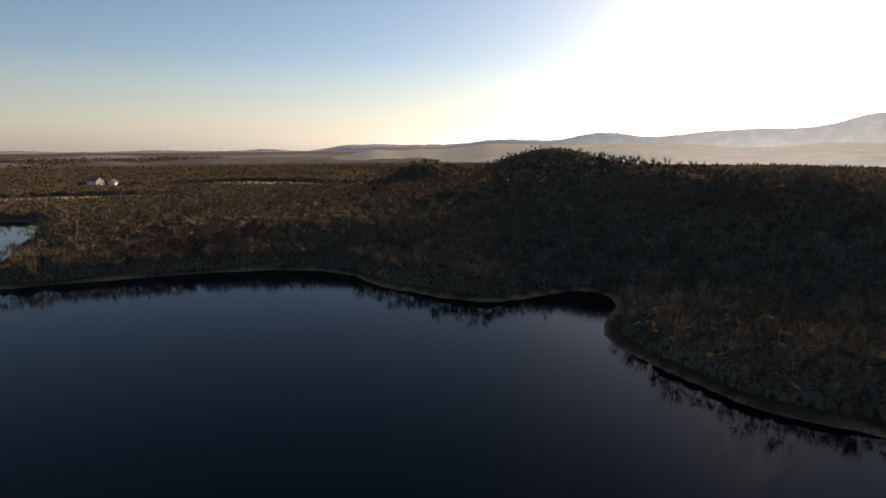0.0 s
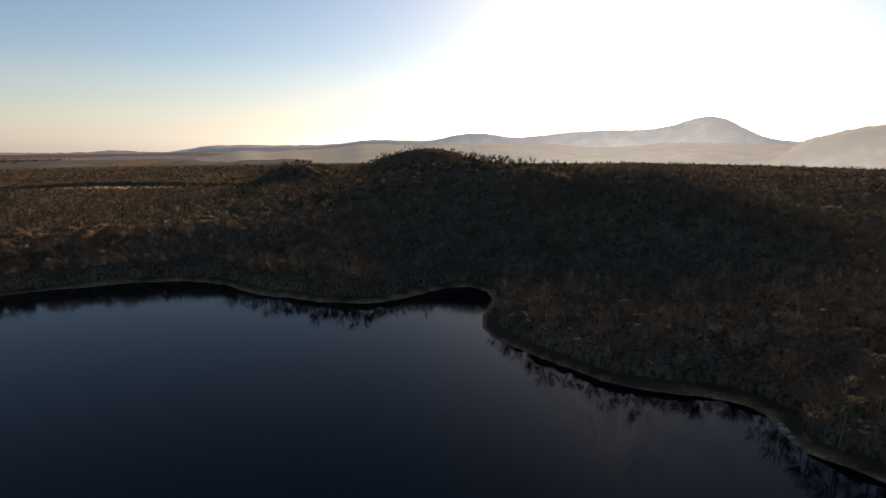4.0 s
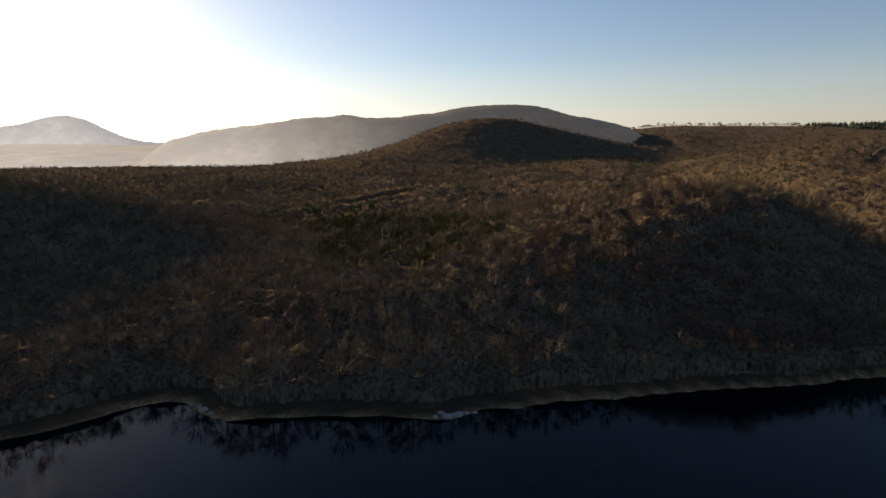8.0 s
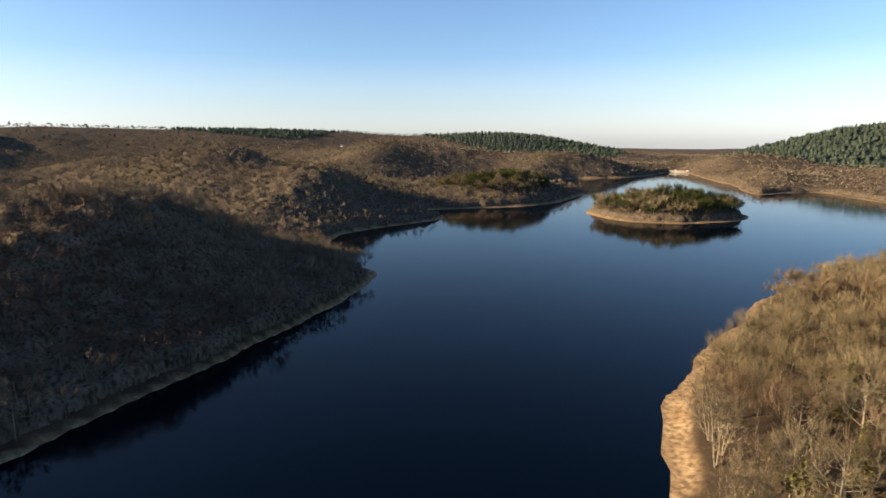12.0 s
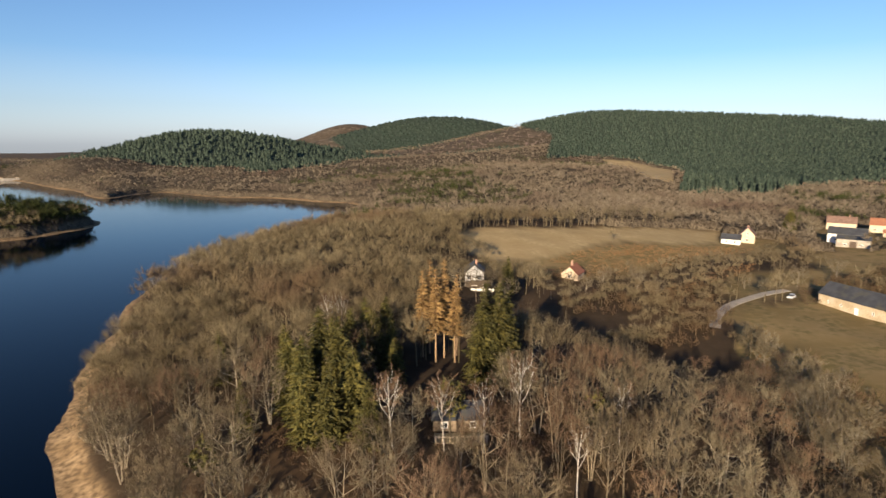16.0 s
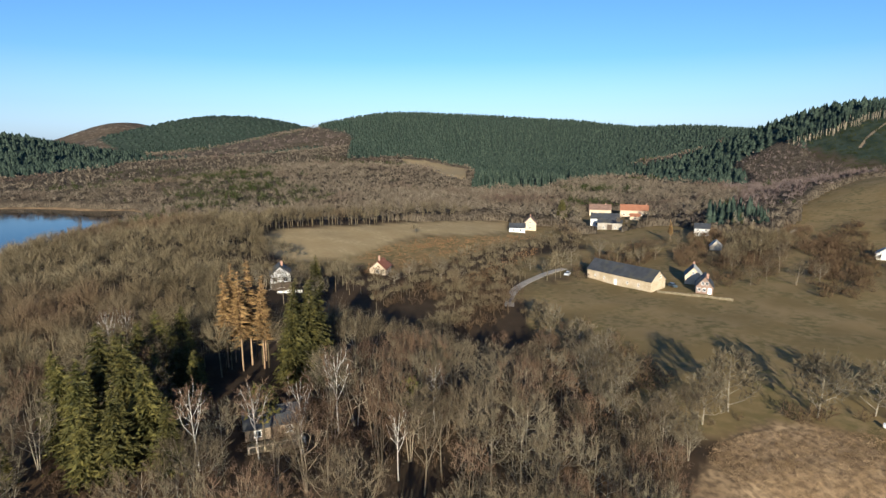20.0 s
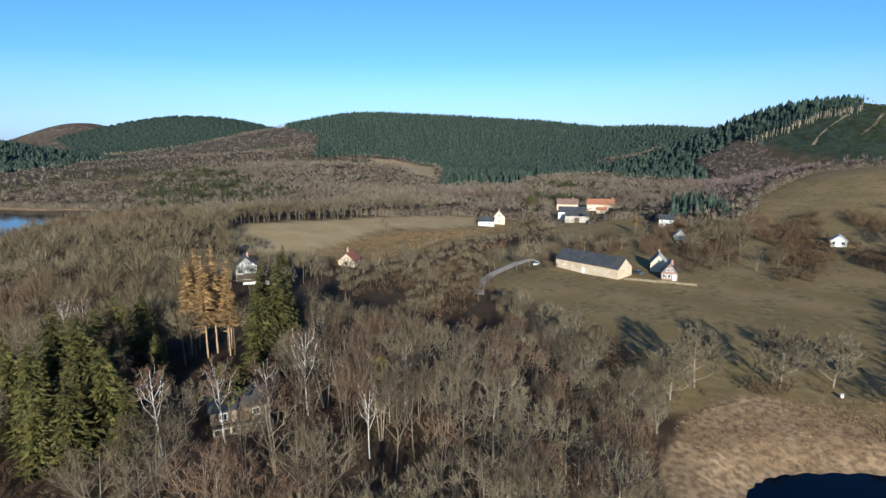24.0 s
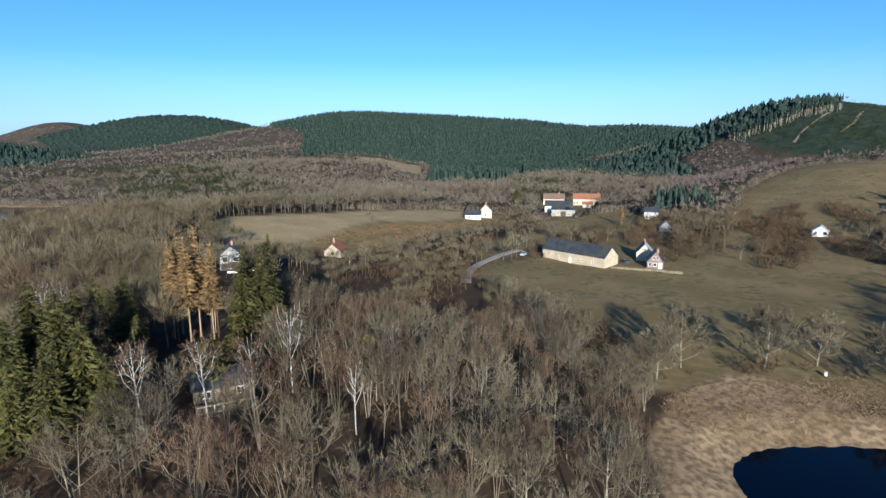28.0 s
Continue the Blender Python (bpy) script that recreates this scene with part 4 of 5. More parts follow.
# ---- the home wood: trees that stand one by one ----
def part(name, shape, m, parent=None, label=""):
    """One mesh under a thing or under a part, from points and faces or from a bmesh."""
    if isinstance(shape, tuple):
        ob = mesh_object(name, shape[0], shape[1], [m])
    else:
        mesh = bpy.data.meshes.new(name)
        shape.to_mesh(mesh)
        shape.free()
        mesh.materials.append(m)
        ob = new(name, mesh)
    ob.parent = parent
    return tagged(ob, label)


def floor_at(x, y):
    return float(ground_height(np.array([float(x)]), np.array([float(y)]))[0])


def tree(name, shapes, bark, leaf, label, group):
    """A tree with trunk and crown, kept as the first of its kind until it is placed."""
    thing = new(name)
    part("trunk", shapes[0], bark, thing)
    part("crown", shapes[1], leaf, thing)
    return tagged(thing, label, "tree", group)


TREE_KINDS = []
for shapes, bark, leaf, label in (
        (grown_tree(1, 13.0, 5.4, 9, 1, 0.28, 10, 0.022, 0.15, 0.4), BARK, TWIGS, "spreading leafless oak with grey-brown twigs in the wood"),
        (grown_tree(2, 14.5, 4.4, 9, 1, 0.34, 10, 0.022, 0.12, 0.6), BARK, TWIGS, "tall leafless ash with upright grey-brown limbs"),
        (grown_tree(3, 12.0, 5.0, 12, 4, 0.3, 10, 0.022, 0.17, 0.55, 4), BARK, TWIGS_RED, "many-stemmed leafless coppice with brown fan of twigs"),
        (grown_tree(4, 13.0, 5.1, 12, 3, 0.32, 10, 0.022, 0.17, 0.5, 4), BARK, TWIGS, "three-stemmed leafless tree with dense brown twigs"),
        (grown_tree(5, 11.5, 5.0, 9, 1, 0.22, 11, 0.03, 0.14, 0.35), PALE_BARK, TWIGS_PALE, "leafless tree with pale lichen-grey twigs"),
        (grown_tree(6, 13.0, 4.0, 8, 2, 0.34, 10, 0.022, 0.13, 0.6), BARK, TWIGS_RED, "slender leafless tree with reddish-brown twigs"),
        (grown_tree(7, 12.5, 5.4, 12, 3, 0.25, 10, 0.029, 0.17, 0.4, 4), PALE_BARK, TWIGS_PALE, "broad many-stemmed leafless tree with pale branches")):
    TREE_KINDS.append(tree("bare_tree", shapes, bark, leaf, label, "bare trees of the lakeside wood"))
HEDGE_TREE = tree("hedge_tree", grown_tree(8, 11.0, 4.8, 12, 1, 0.16, 16, 0.043, 0.15, 0.3), PALE_BARK, TWIGS_PALE, "full-crowned leafless tree with pale lichen on its twigs", "trees along the pasture")
BIRCH = tree("birch_tree", grown_tree(21, 16, 3.2, 9, 1, 0.38, 9, 0.028, 0.14, 0.45), BIRCH_BARK, TWIGS_RED, "leafless silver birch with a white trunk", "birches in the wood")
SPRUCE = tree("spruce_tree", conifer_shape(31, 17, 4.6, 34, 13, 0.04, 0.24, 0.22, 1.0), BARK, NEEDLES, "dense dark green spruce with hanging boughs", "spruces in the wood")
SPRUCE_SLIM = tree("spruce_tree", conifer_shape(32, 16, 3.6, 32, 12, 0.05, 0.2, 0.18, 1.0), BARK, NEEDLES, "slim olive-green spruce standing among bare trees", "spruces in the wood")
LARCH = tree("larch_tree", conifer_shape(33, 18.5, 3.0, 30, 11, 0.36, 0.17, 0.1, 0.85, 7, 0.045), LARCH_BARK, LARCH_NEEDLES, "tall larch with rusty orange needles and bare lower trunk", "larches by the house")
PINE = tree("pine_tree", pine_shape(34, 11, 2.6), BARK, NEEDLES, "small green pine with a bare trunk", "pines in the wood")
FIRST_USED = set()


def place_tree(kind, x, y, size=1.0, turn=0.0):
    """Puts a tree on the ground: the first of a kind is moved, the next ones are copies."""
    m = pose(x, y, floor_at(x, y), 0, 0, turn)
    if kind not in FIRST_USED:
        FIRST_USED.add(kind)
        kind.matrix_basis = m
        ob = kind
    else:
        ob = copy_thing(kind, m)
    ob.scale = (size, size, size)
    return ob


rng = np.random.default_rng(71)
TAKEN = []
for x, y, size in ((-28.5, -86.5, 1.05), (-6.2, -86, 0.95), (-21, -83, 0.92), (-14.5, -84, 0.9), (-33, -72, 0.8), (3, -142, 0.85), (5.5, -140, 0.9), (-46, -84, 0.8)):
    place_tree(BIRCH, x, y, size, rng.uniform(0, 360))
    TAKEN.append((x, y))
for x, y, size in ((-19, -121, 1.2), (-21.5, -124, 1.3), (-16.5, -124.5, 1.15), (-23.5, -121, 1.1), (-18.5, -127, 1.25), (-25, -126, 1.1)):
    place_tree(LARCH, x, y, size, rng.uniform(0, 360))
    TAKEN.append((x, y))
for x, y, size in ((6, -104, 1.2), (2.5, -99.5, 1.15), (9, -98, 1.0), (0, -93.5, 0.95), (4.5, -91, 0.85), (-2.5, -88, 0.72), (8.5, -91.5, 0.75), (12, -104, 0.95), (-5, -117, 0.85), (-8.5, -110, 0.62), (0.5, -118, 0.9),
                   (-8, -126, 0.9), (4, -114, 0.9), (-2, -108, 0.8)):
    place_tree(SPRUCE, x, y, size, rng.uniform(0, 360))
    TAKEN.append((x, y))
for x, y, size in ((-27, -108, 1.3), (-30.5, -108.5, 1.38), (-33, -111, 1.25), (-28.5, -112, 1.35), (-31.5, -113.5, 1.3), (-8.5, -118, 0.8), (-4, -118, 0.95), (-3, -123, 1.0), (0, -121, 0.9), (14, -115, 0.9),
                   (-51, -176, 0.75), (-53, -178, 0.85), (20, -98, 0.7), (30, -128, 0.8)):
    place_tree(SPRUCE_SLIM, x, y, size, rng.uniform(0, 360))
    TAKEN.append((x, y))
for x, y, size in ((-40.5, -82, 0.9), (-16, -86, 1.0), (24, -86, 0.85), (-56, -100, 0.8)):
    place_tree(PINE, x, y, size, rng.uniform(0, 360))
    TAKEN.append((x, y))
for x, y, size in ((-256, -288, 0.9), (-261, -292, 1.0), (-266, -296, 0.95)):
    place_tree(SPRUCE, x, y, size, rng.uniform(0, 360))
for x, y, size in ((-258, -200, 0.55), (-261, -203, 0.6)):
    place_tree(LARCH, x, y, size, rng.uniform(0, 360))
# bare trees before the white house
for x, y, size, k in ((-40, -170, 0.85, 0), (-46, -174, 0.8, 3), (-35, -176, 0.9, 6), (-50.5, -169, 0.75, 4), (-84, -184, 0.6, 4), (-79, -188, 0.55, 0)):
    place_tree(TREE_KINDS[k], x, y, size, rng.uniform(0, 360))
# single trees along the pasture's edge, by the lane and round the farm
for x, y, size, k in ((-100, -66.5, 1.0, 4), (-109.5, -67, 1.2, 4), (-123.5, -56, 1.25, 4), (-134.5, -50, 1.05, 4), (-137, -37.5, 1.1, 4), (-108, -124, 0.85, 4), (-110.5, -132, 0.75, 4), (-104, -107, 0.9, 4),
                      (-98.5, -93, 0.9, 6), (-94, -83, 0.85, 4), (-101, -99, 0.75, 4), (-88, -62, 0.7, 4), (-90, -89, 0.85, 6)):
    place_tree(HEDGE_TREE if k == 4 else TREE_KINDS[k], x, y, size, rng.uniform(0, 360))
    TAKEN.append((x, y))
for x, y, size, k in ((-220, -124, 0.85, 1), (-239, -130, 0.95, 1), (-220, -139, 0.8, 0), (-224, -115, 0.75, 3), (-176, -189, 0.75, 4), (-174, -196, 0.8, 0), (-200, -195, 0.8, 6), (-153, -190, 0.55, 4), (-259, -274, 1.25, 4), (-235, -112, 0.7, 4),
                      (-209, -124, 0.6, 0), (-206, -176, 0.6, 4), (-218, -177, 0.7, 0), (-94, -191, 0.7, 4), (-107, -189, 0.75, 6), (-111, -182, 0.7, 4), (-68, -195, 0.6, 0), (-291, -103, 0.6, 0), (-287, -94, 0.75, 3), (-246, -186, 0.7, 3)):
    place_tree(TREE_KINDS[k], x, y, size, rng.uniform(0, 360))
for x, y, size, k in ((-146, -26, 1.0, 0), (-152, -22, 0.9, 3), (-160, -18, 1.0, 1), (-141, -20, 0.8, 4)):
    place_tree(TREE_KINDS[k], x, y, size, rng.uniform(0, 360))

GLADES = [(6, -82, 9, 7, 0), (6, -90, 9, 6, 0), (-17, -84, 7, 8, 0), (-40, -104, 9, 5, 20), (-58, -88, 8, 5, 30), (28, -104, 8, 6, 0), (-34, -62, 6, 4, 0), (-70, -104, 9, 6, 30), (3, -93, 8, 7, 0), (-24, -101, 7, 6, 0), (-18, -95, 10, 8, 0), (-12, -112, 5, 12, 0), (-22, -112, 6, 8, 0), (-62, -128, 14, 9, 40)]
home = stretch(50, 330, 5.6, 72)
here = is_home(home[0], home[1]) & (patch(GLADES, home[0], home[1]) < 0.5)
count = 0
for x, y in sorted(zip(home[0][here].tolist(), home[1][here].tolist()), key=lambda p: -p[1]):
    if min((x - a) ** 2 + (y - b) ** 2 for a, b in TAKEN) < 7:
        continue
    clump = value_noise(np.array([x]), np.array([y]), 17, 73)[0]
    k = int(clump * 9.8 + rng.uniform(-1.2, 1.2)) % 7
    size = rng.uniform(0.72, 1.08) * (0.72 if x < -62 else 1.0)
    ob = place_tree(TREE_KINDS[k], x, y, size, rng.uniform(0, 360))
    ob.scale = (size * rng.uniform(0.85, 1.1), size * rng.uniform(0.85, 1.1), size)
    count += 1
    if count >= 315:
        break

for kind in (*TREE_KINDS, HEDGE_TREE, BIRCH, SPRUCE, SPRUCE_SLIM, LARCH, PINE):
    if kind not in FIRST_USED:
        place_tree(kind, 40, -150 - len(FIRST_USED))


def undergrowth(name, spots, step, shapes, m, label, seed, low=0.6, high=1.3):
    """Scrub that nobody could count, over stretches of the plan."""
    r = np.random.default_rng(seed)
    xs, ys = [], []
    for cx, cy, a, b, turn in spots:
        n = int(4 * a * b / step ** 2)
        u, v = r.uniform(-1, 1, n), r.uniform(-1, 1, n)
        inside = u * u + v * v < 1
        c, s = math.cos(radians(turn)), math.sin(radians(turn))
        xs.append((cx + u * a * c - v * b * s)[inside])
        ys.append((cy + u * a * s + v * b * c)[inside])
    x, y = np.concatenate(xs), np.concatenate(ys)
    sd = shore_distance(x, y)
    x, y, sd = x[sd > 1], y[sd > 1], sd[sd > 1]
    v, f = planted(shapes, x, y, ground_height(x, y, sd), r.uniform(low, high, len(x)), r)
    return tagged(mesh_object(name, v, f, [m]), label, "scrub", kind="stuff")


undergrowth("undergrowth", [(-10, -72, 80, 26, 8), (-22, -96, 40, 12, 8), (-82, -66, 12, 8, 40)], 3.4, [joined(bush_shape(s, 2.2, 1.2, 36, 0.05)) for s in range(4)], BUSH_BROWN,
            "rusty brown bracken and saplings under the bare trees", 81)
undergrowth("hedge_scrub", [(-105, -152, 22, 9, 30), (-95, -176, 30, 9, 20), (-250, -110, 40, 12, 20), (-282, -132, 30, 9, 25), (-96, -78, 20, 5, 50), (-118, -57.5, 21, 2.2, -27), (-112, -100, 26, 5, 68), (-100, -208, 34, 4, 12), (-125, -180, 30, 8, 40),
                            (-205, -185, 50, 12, 20), (-250, -150, 60, 14, 25), (-285, -125, 45, 10, 25), (-310, -140, 40, 10, 20)],
            4.0, [joined(bush_shape(s, 3.4, 1.7, 48, 0.1)) for s in range(5)], BUSH_BROWN, "brown leafless hedge bushes along the pastures", 82, 0.5, 1.25)
undergrowth("pasture_scrub", [(-268, -185, 22, 9, 35), (-300, -150, 34, 11, 40), (-335, -118, 28, 8, 40), (-277, -98, 24, 7, 35), (-245, -152, 14, 8, 30), (-255, -120, 18, 6, 30), (-232, -168, 20, 7, 30)],
            2.7, [joined(bush_shape(s, 3.6, 1.6, 60, 0.07)) for s in range(85, 90)], BUSH_BROWN, "reddish-brown thorn scrub between the two pastures", 86, 0.5, 1.3)
undergrowth("reeds", [(-109, -47, 22, 10, -28), (-126, -40, 16, 8, -28), (-96, -53, 9, 6, 0)], 0.62, [bush_shape(s, 0.6, 0.9, 9, 0.07)[1] for s in range(4)], STRAW,
            "flattened dry reeds on the drawn-down bank", 83, 0.5, 1.1)
undergrowth("bramble_scrub", [(-842, -330, 135, 62, 64), (-960, -250, 120, 120, 0)], 3.6, [bush_shape(s, 1.9, 2.6, 12, 0.5)[1] for s in range(4)], PINE_WOODS,
            "dark olive brambles and young trees on the clear-cut hillside", 84, 0.5, 1.4)
undergrowth("rough_grass", [(-112, -222, 56, 8, 18), (-168, -250, 44, 9, 8), (-122, -246, 38, 8, 24), (-150, -205, 40, 6, 30), (-105, -118, 30, 5, 60), (-92, -95, 26, 5, 62)], 1.6, [bush_shape(s, 0.9, 0.7, 12, 0.08)[1] for s in range(4)], RUST_GRASS,
            "rusty dead bracken and rough grass along the field edges", 85, 0.6, 1.3)


# ---- buildings ----
STONE = material("pale_stone_wall", (0.42, 0.34, 0.22), (0.56, 0.46, 0.32), 2.2, 0.95, 0.03, fine=(0.35, (0.33, 0.26, 0.17)), stain=(4.0, (0.47, 0.40, 0.3)))
RENDER_WHITE = material("white_render", (0.58, 0.57, 0.53), (0.68, 0.67, 0.64), 3.0, 0.9, 0.01, stain=(5.0, (0.62, 0.59, 0.53)))
RENDER_CREAM = material("cream_render", (0.48, 0.38, 0.26), (0.57, 0.47, 0.34), 3.0, 0.9, 0.01, stain=(4.0, (0.5, 0.4, 0.29)))
GREY_WALL = material("grey_block_wall", (0.30, 0.27, 0.22), (0.38, 0.345, 0.29), 2.0, 0.95, 0.02, stain=(3.0, (0.25, 0.22, 0.18)))
BROWN_WALL = material("timber_clad_wall", (0.22, 0.15, 0.11), (0.30, 0.21, 0.16), 1.5, 0.9, 0.02, fine=(0.3, (0.17, 0.115, 0.09)))
PLANKS = material("weathered_planks", (0.20, 0.15, 0.10), (0.29, 0.225, 0.155), 0.7, 0.9, 0.02, fine=(0.2, (0.13, 0.10, 0.07)))
WALL_STONE = material("mossy_stone", (0.20, 0.16, 0.10), (0.31, 0.255, 0.17), 1.2, 0.95, 0.02, fine=(0.3, (0.13, 0.11, 0.06)))
SLATE = material("slate_roof", (0.035, 0.037, 0.043), (0.065, 0.067, 0.074), 2.5, 0.6, 0.02, fine=(0.4, (0.045, 0.047, 0.052)), stain=(5.0, (0.07, 0.066, 0.05)))
PALE_ROOF = material("fibre_cement_roof", (0.30, 0.30, 0.29), (0.40, 0.40, 0.385), 2.5, 0.8, 0.02, stain=(4.0, (0.25, 0.24, 0.2)))
BROWN_TILES = material("brown_tile_roof", (0.16, 0.10, 0.075), (0.22, 0.145, 0.11), 2.0, 0.85, 0.02, fine=(0.5, (0.12, 0.08, 0.06)))
ORANGE_TILES = material("orange_tile_roof", (0.2, 0.1, 0.058), (0.27, 0.138, 0.08), 2.0, 0.85, 0.02, fine=(0.5, (0.29, 0.11, 0.055)))
RUST_TILES = material("rust_tile_roof", (0.2, 0.085, 0.048), (0.27, 0.12, 0.07), 2.0, 0.85, 0.02, fine=(0.5, (0.22, 0.08, 0.045)))
WHITE_PAINT = material("white_paint", (0.76, 0.76, 0.74), (0.82, 0.82, 0.80), 1.0, 0.6)
DARK_WOOD = material("dark_wood", (0.06, 0.045, 0.035), (0.10, 0.075, 0.055), 0.8, 0.85, 0.01)
GLASS = material("window_glass", (0.02, 0.025, 0.03), (0.035, 0.04, 0.045), 3.0, 0.08, spec=0.6)
BRICK = material("chimney_brick", (0.30, 0.17, 0.12), (0.38, 0.24, 0.17), 0.7, 0.9, 0.01)
ASPHALT = material("pale_asphalt", (0.3, 0.258, 0.2), (0.385, 0.335, 0.265), 2.5, 0.85, 0.01, fine=(0.5, (0.22, 0.2, 0.17)))
CONCRETE = material("concrete", (0.15, 0.14, 0.13), (0.2, 0.187, 0.17), 3.0, 0.9, 0.02, stain=(5.0, (0.28, 0.26, 0.23)))


def box(bm, x0, x1, y0, y1, z0, z1):
    made = bmesh.ops.create_cube(bm, size=1)["verts"]
    for v in made:
        v.co = ((x0 + x1) / 2 + v.co.x * (x1 - x0), (y0 + y1) / 2 + v.co.y * (y1 - y0), (z0 + z1) / 2 + v.co.z * (z1 - z0))
    return made


def boxes(*sizes, bevel=0.0):
    bm = bmesh.new()
    for size in sizes:
        box(bm, *size)
    if bevel:
        bmesh.ops.bevel(bm, geom=bm.edges[:], offset=bevel, segments=1, affect="EDGES")
    return bm


def prism(points, y0, y1):
    """A closed body with that outline in x and z, from y0 to y1."""
    bm = bmesh.new()
    front = [bm.verts.new((x, y0, z)) for x, z in points]
    back = [bm.verts.new((x, y1, z)) for x, z in points]
    bm.faces.new(front)
    bm.faces.new(back[::-1])
    for i in range(len(points)):
        j = (i + 1) % len(points)
        bm.faces.new((front[j], front[i], back[i], back[j]))
    bmesh.ops.recalc_face_normals(bm, faces=bm.faces[:])
    return bm


def window_on(thing, side, along, z, width, height, length, depth, frame_m=None, name="window"):
    """A window or door on a wall: side is front, back (along the length) or left, right (the gables)."""
    d = 0.05
    if side in ("front", "back"):
        y = -depth / 2 if side == "front" else depth / 2
        s = -1 if side == "front" else 1
        rim = [(along - width / 2 - 0.1, along + width / 2 + 0.1, y - d, y + d, z + height, z + height + 0.12), (along - width / 2 - 0.1, along + width / 2 + 0.1, y - 0.09, y + 0.09, z - 0.1, z),
               (along - width / 2 - 0.1, along - width / 2, y - d, y + d, z, z + height), (along + width / 2, along + width / 2 + 0.1, y - d, y + d, z, z + height),
               (along - 0.03, along + 0.03, y - d, y + d, z, z + height)]
        pane = (along - width / 2, along + width / 2, min(y, y + s * 0.02), max(y, y + s * 0.02), z, z + height)
    else:
        x = -length / 2 if side == "left" else length / 2
        s = -1 if side == "left" else 1
        rim = [(x - d, x + d, along - width / 2 - 0.1, along + width / 2 + 0.1, z + height, z + height + 0.12), (x - 0.09, x + 0.09, along - width / 2 - 0.1, along + width / 2 + 0.1, z - 0.1, z),
               (x - d, x + d, along - width / 2 - 0.1, along - width / 2, z, z + height), (x - d, x + d, along + width / 2, along + width / 2 + 0.1, z, z + height),
               (x - d, x + d, along - 0.03, along + 0.03, z, z + height)]
        pane = (min(x, x + s * 0.02), max(x, x + s * 0.02), along - width / 2, along + width / 2, z, z + height)
    opening = part(name, boxes(*rim), frame_m or WHITE_PAINT, thing)
    part("pane" if name == "window" else "panel", boxes(pane), GLASS if name == "window" else (frame_m or WHITE_PAINT), opening)


def house(name, label, x, y, turn, length, depth, eave, ridge, wall, roof, windows=(), doors=(), chimneys=(), floor=None, category="house", other_slope=None, group=""):
    """A gabled building; its length lies along its own x, and turn is degrees. windows: side, along, height of the sill, width, height."""
    thing = new(name)
    base = floor_at(x, y) if floor is None else floor
    thing.matrix_basis = pose(x, y, base - 0.15, 0, 0, turn)
    t = 0.35
    bm = bmesh.new()
    box(bm, -length / 2, length / 2, -depth / 2, -depth / 2 + t, -1.2, eave)
    box(bm, -length / 2, length / 2, depth / 2 - t, depth / 2, -1.2, eave)
    part("long_wall", bm, wall, thing)
    for s in (-1, 1):
        a, b = sorted((s * length / 2, s * (length / 2 - t)))
        gable = prism([(-depth / 2 + t, -1.2), (depth / 2 - t, -1.2), (depth / 2 - t, eave), (0, ridge - 0.12), (-depth / 2 + t, eave)], a, b)
        gable.transform(Matrix.Rotation(radians(90), 4, "Z") @ Matrix.Scale(-1, 4, (0, 1, 0)))
        bmesh.ops.recalc_face_normals(gable, faces=gable.faces[:])
        part("gable_wall", gable, wall, thing)
    rise, run = ridge - eave, depth / 2
    over = 0.4
    for s, m in ((-1, roof), (1, other_slope or roof)):
        low = (s * (run + over), eave - over * rise / run)
        slab = prism([low, (0, ridge), (0, ridge + 0.16), (low[0], low[1] + 0.16)], -length / 2 - 0.3, length / 2 + 0.3)
        slab.transform(Matrix.Rotation(radians(90), 4, "Z") @ Matrix.Scale(-1, 4, (1, 0, 0)))
        bmesh.ops.recalc_face_normals(slab, faces=slab.faces[:])
        part("roof_slope", slab, m, thing)
    part("ridge_cap", boxes((-length / 2 - 0.3, length / 2 + 0.3, -0.12, 0.12, ridge + 0.1, ridge + 0.24)), roof, thing)
    for side, along, z, w, h in windows:
        window_on(thing, side, along, z, w, h, length, depth)
    for side, along, w, h, m in doors:
        window_on(thing, side, along, 0.15, w, h, length, depth, m, "door")
    for along, across, top in chimneys:
        stack = part("chimney", boxes((along - 0.35, along + 0.35, across - 0.35, across + 0.35, eave, top), (along - 0.42, along + 0.42, across - 0.42, across + 0.42, top, top + 0.12)), BRICK, thing)
        part("chimney_pot", boxes((along - 0.13, along + 0.13, across - 0.13, across + 0.13, top + 0.12, top + 0.5)), BRICK, stack)
    return tagged(thing, label, category, group)


# the long barn below the lane; its front looks up the pasture to the lake
BARN_X, BARN_Y, BARN_TURN = -172.5, -154.0, 97.0
house("barn", "long pale stone barn with a dark slate roof beside the pasture", BARN_X, BARN_Y, BARN_TURN, 30.0, 9.4, 4.4, 8.0, STONE, SLATE,
      [("front", -11, 1.6, 0.5, 0.8), ("front", -6.5, 1.5, 0.5, 0.8), ("front", 4.5, 1.5, 0.5, 0.9), ("front", 9.5, 1.6, 0.5, 0.8), ("right", 1.2, 5.2, 0.6, 0.8), ("left", 1.2, 5.2, 0.6, 0.8)],
      [("front", -1.0, 1.1, 2.1, WHITE_PAINT), ("left", 0, 2.6, 3.0, DARK_WOOD)], category="barn")
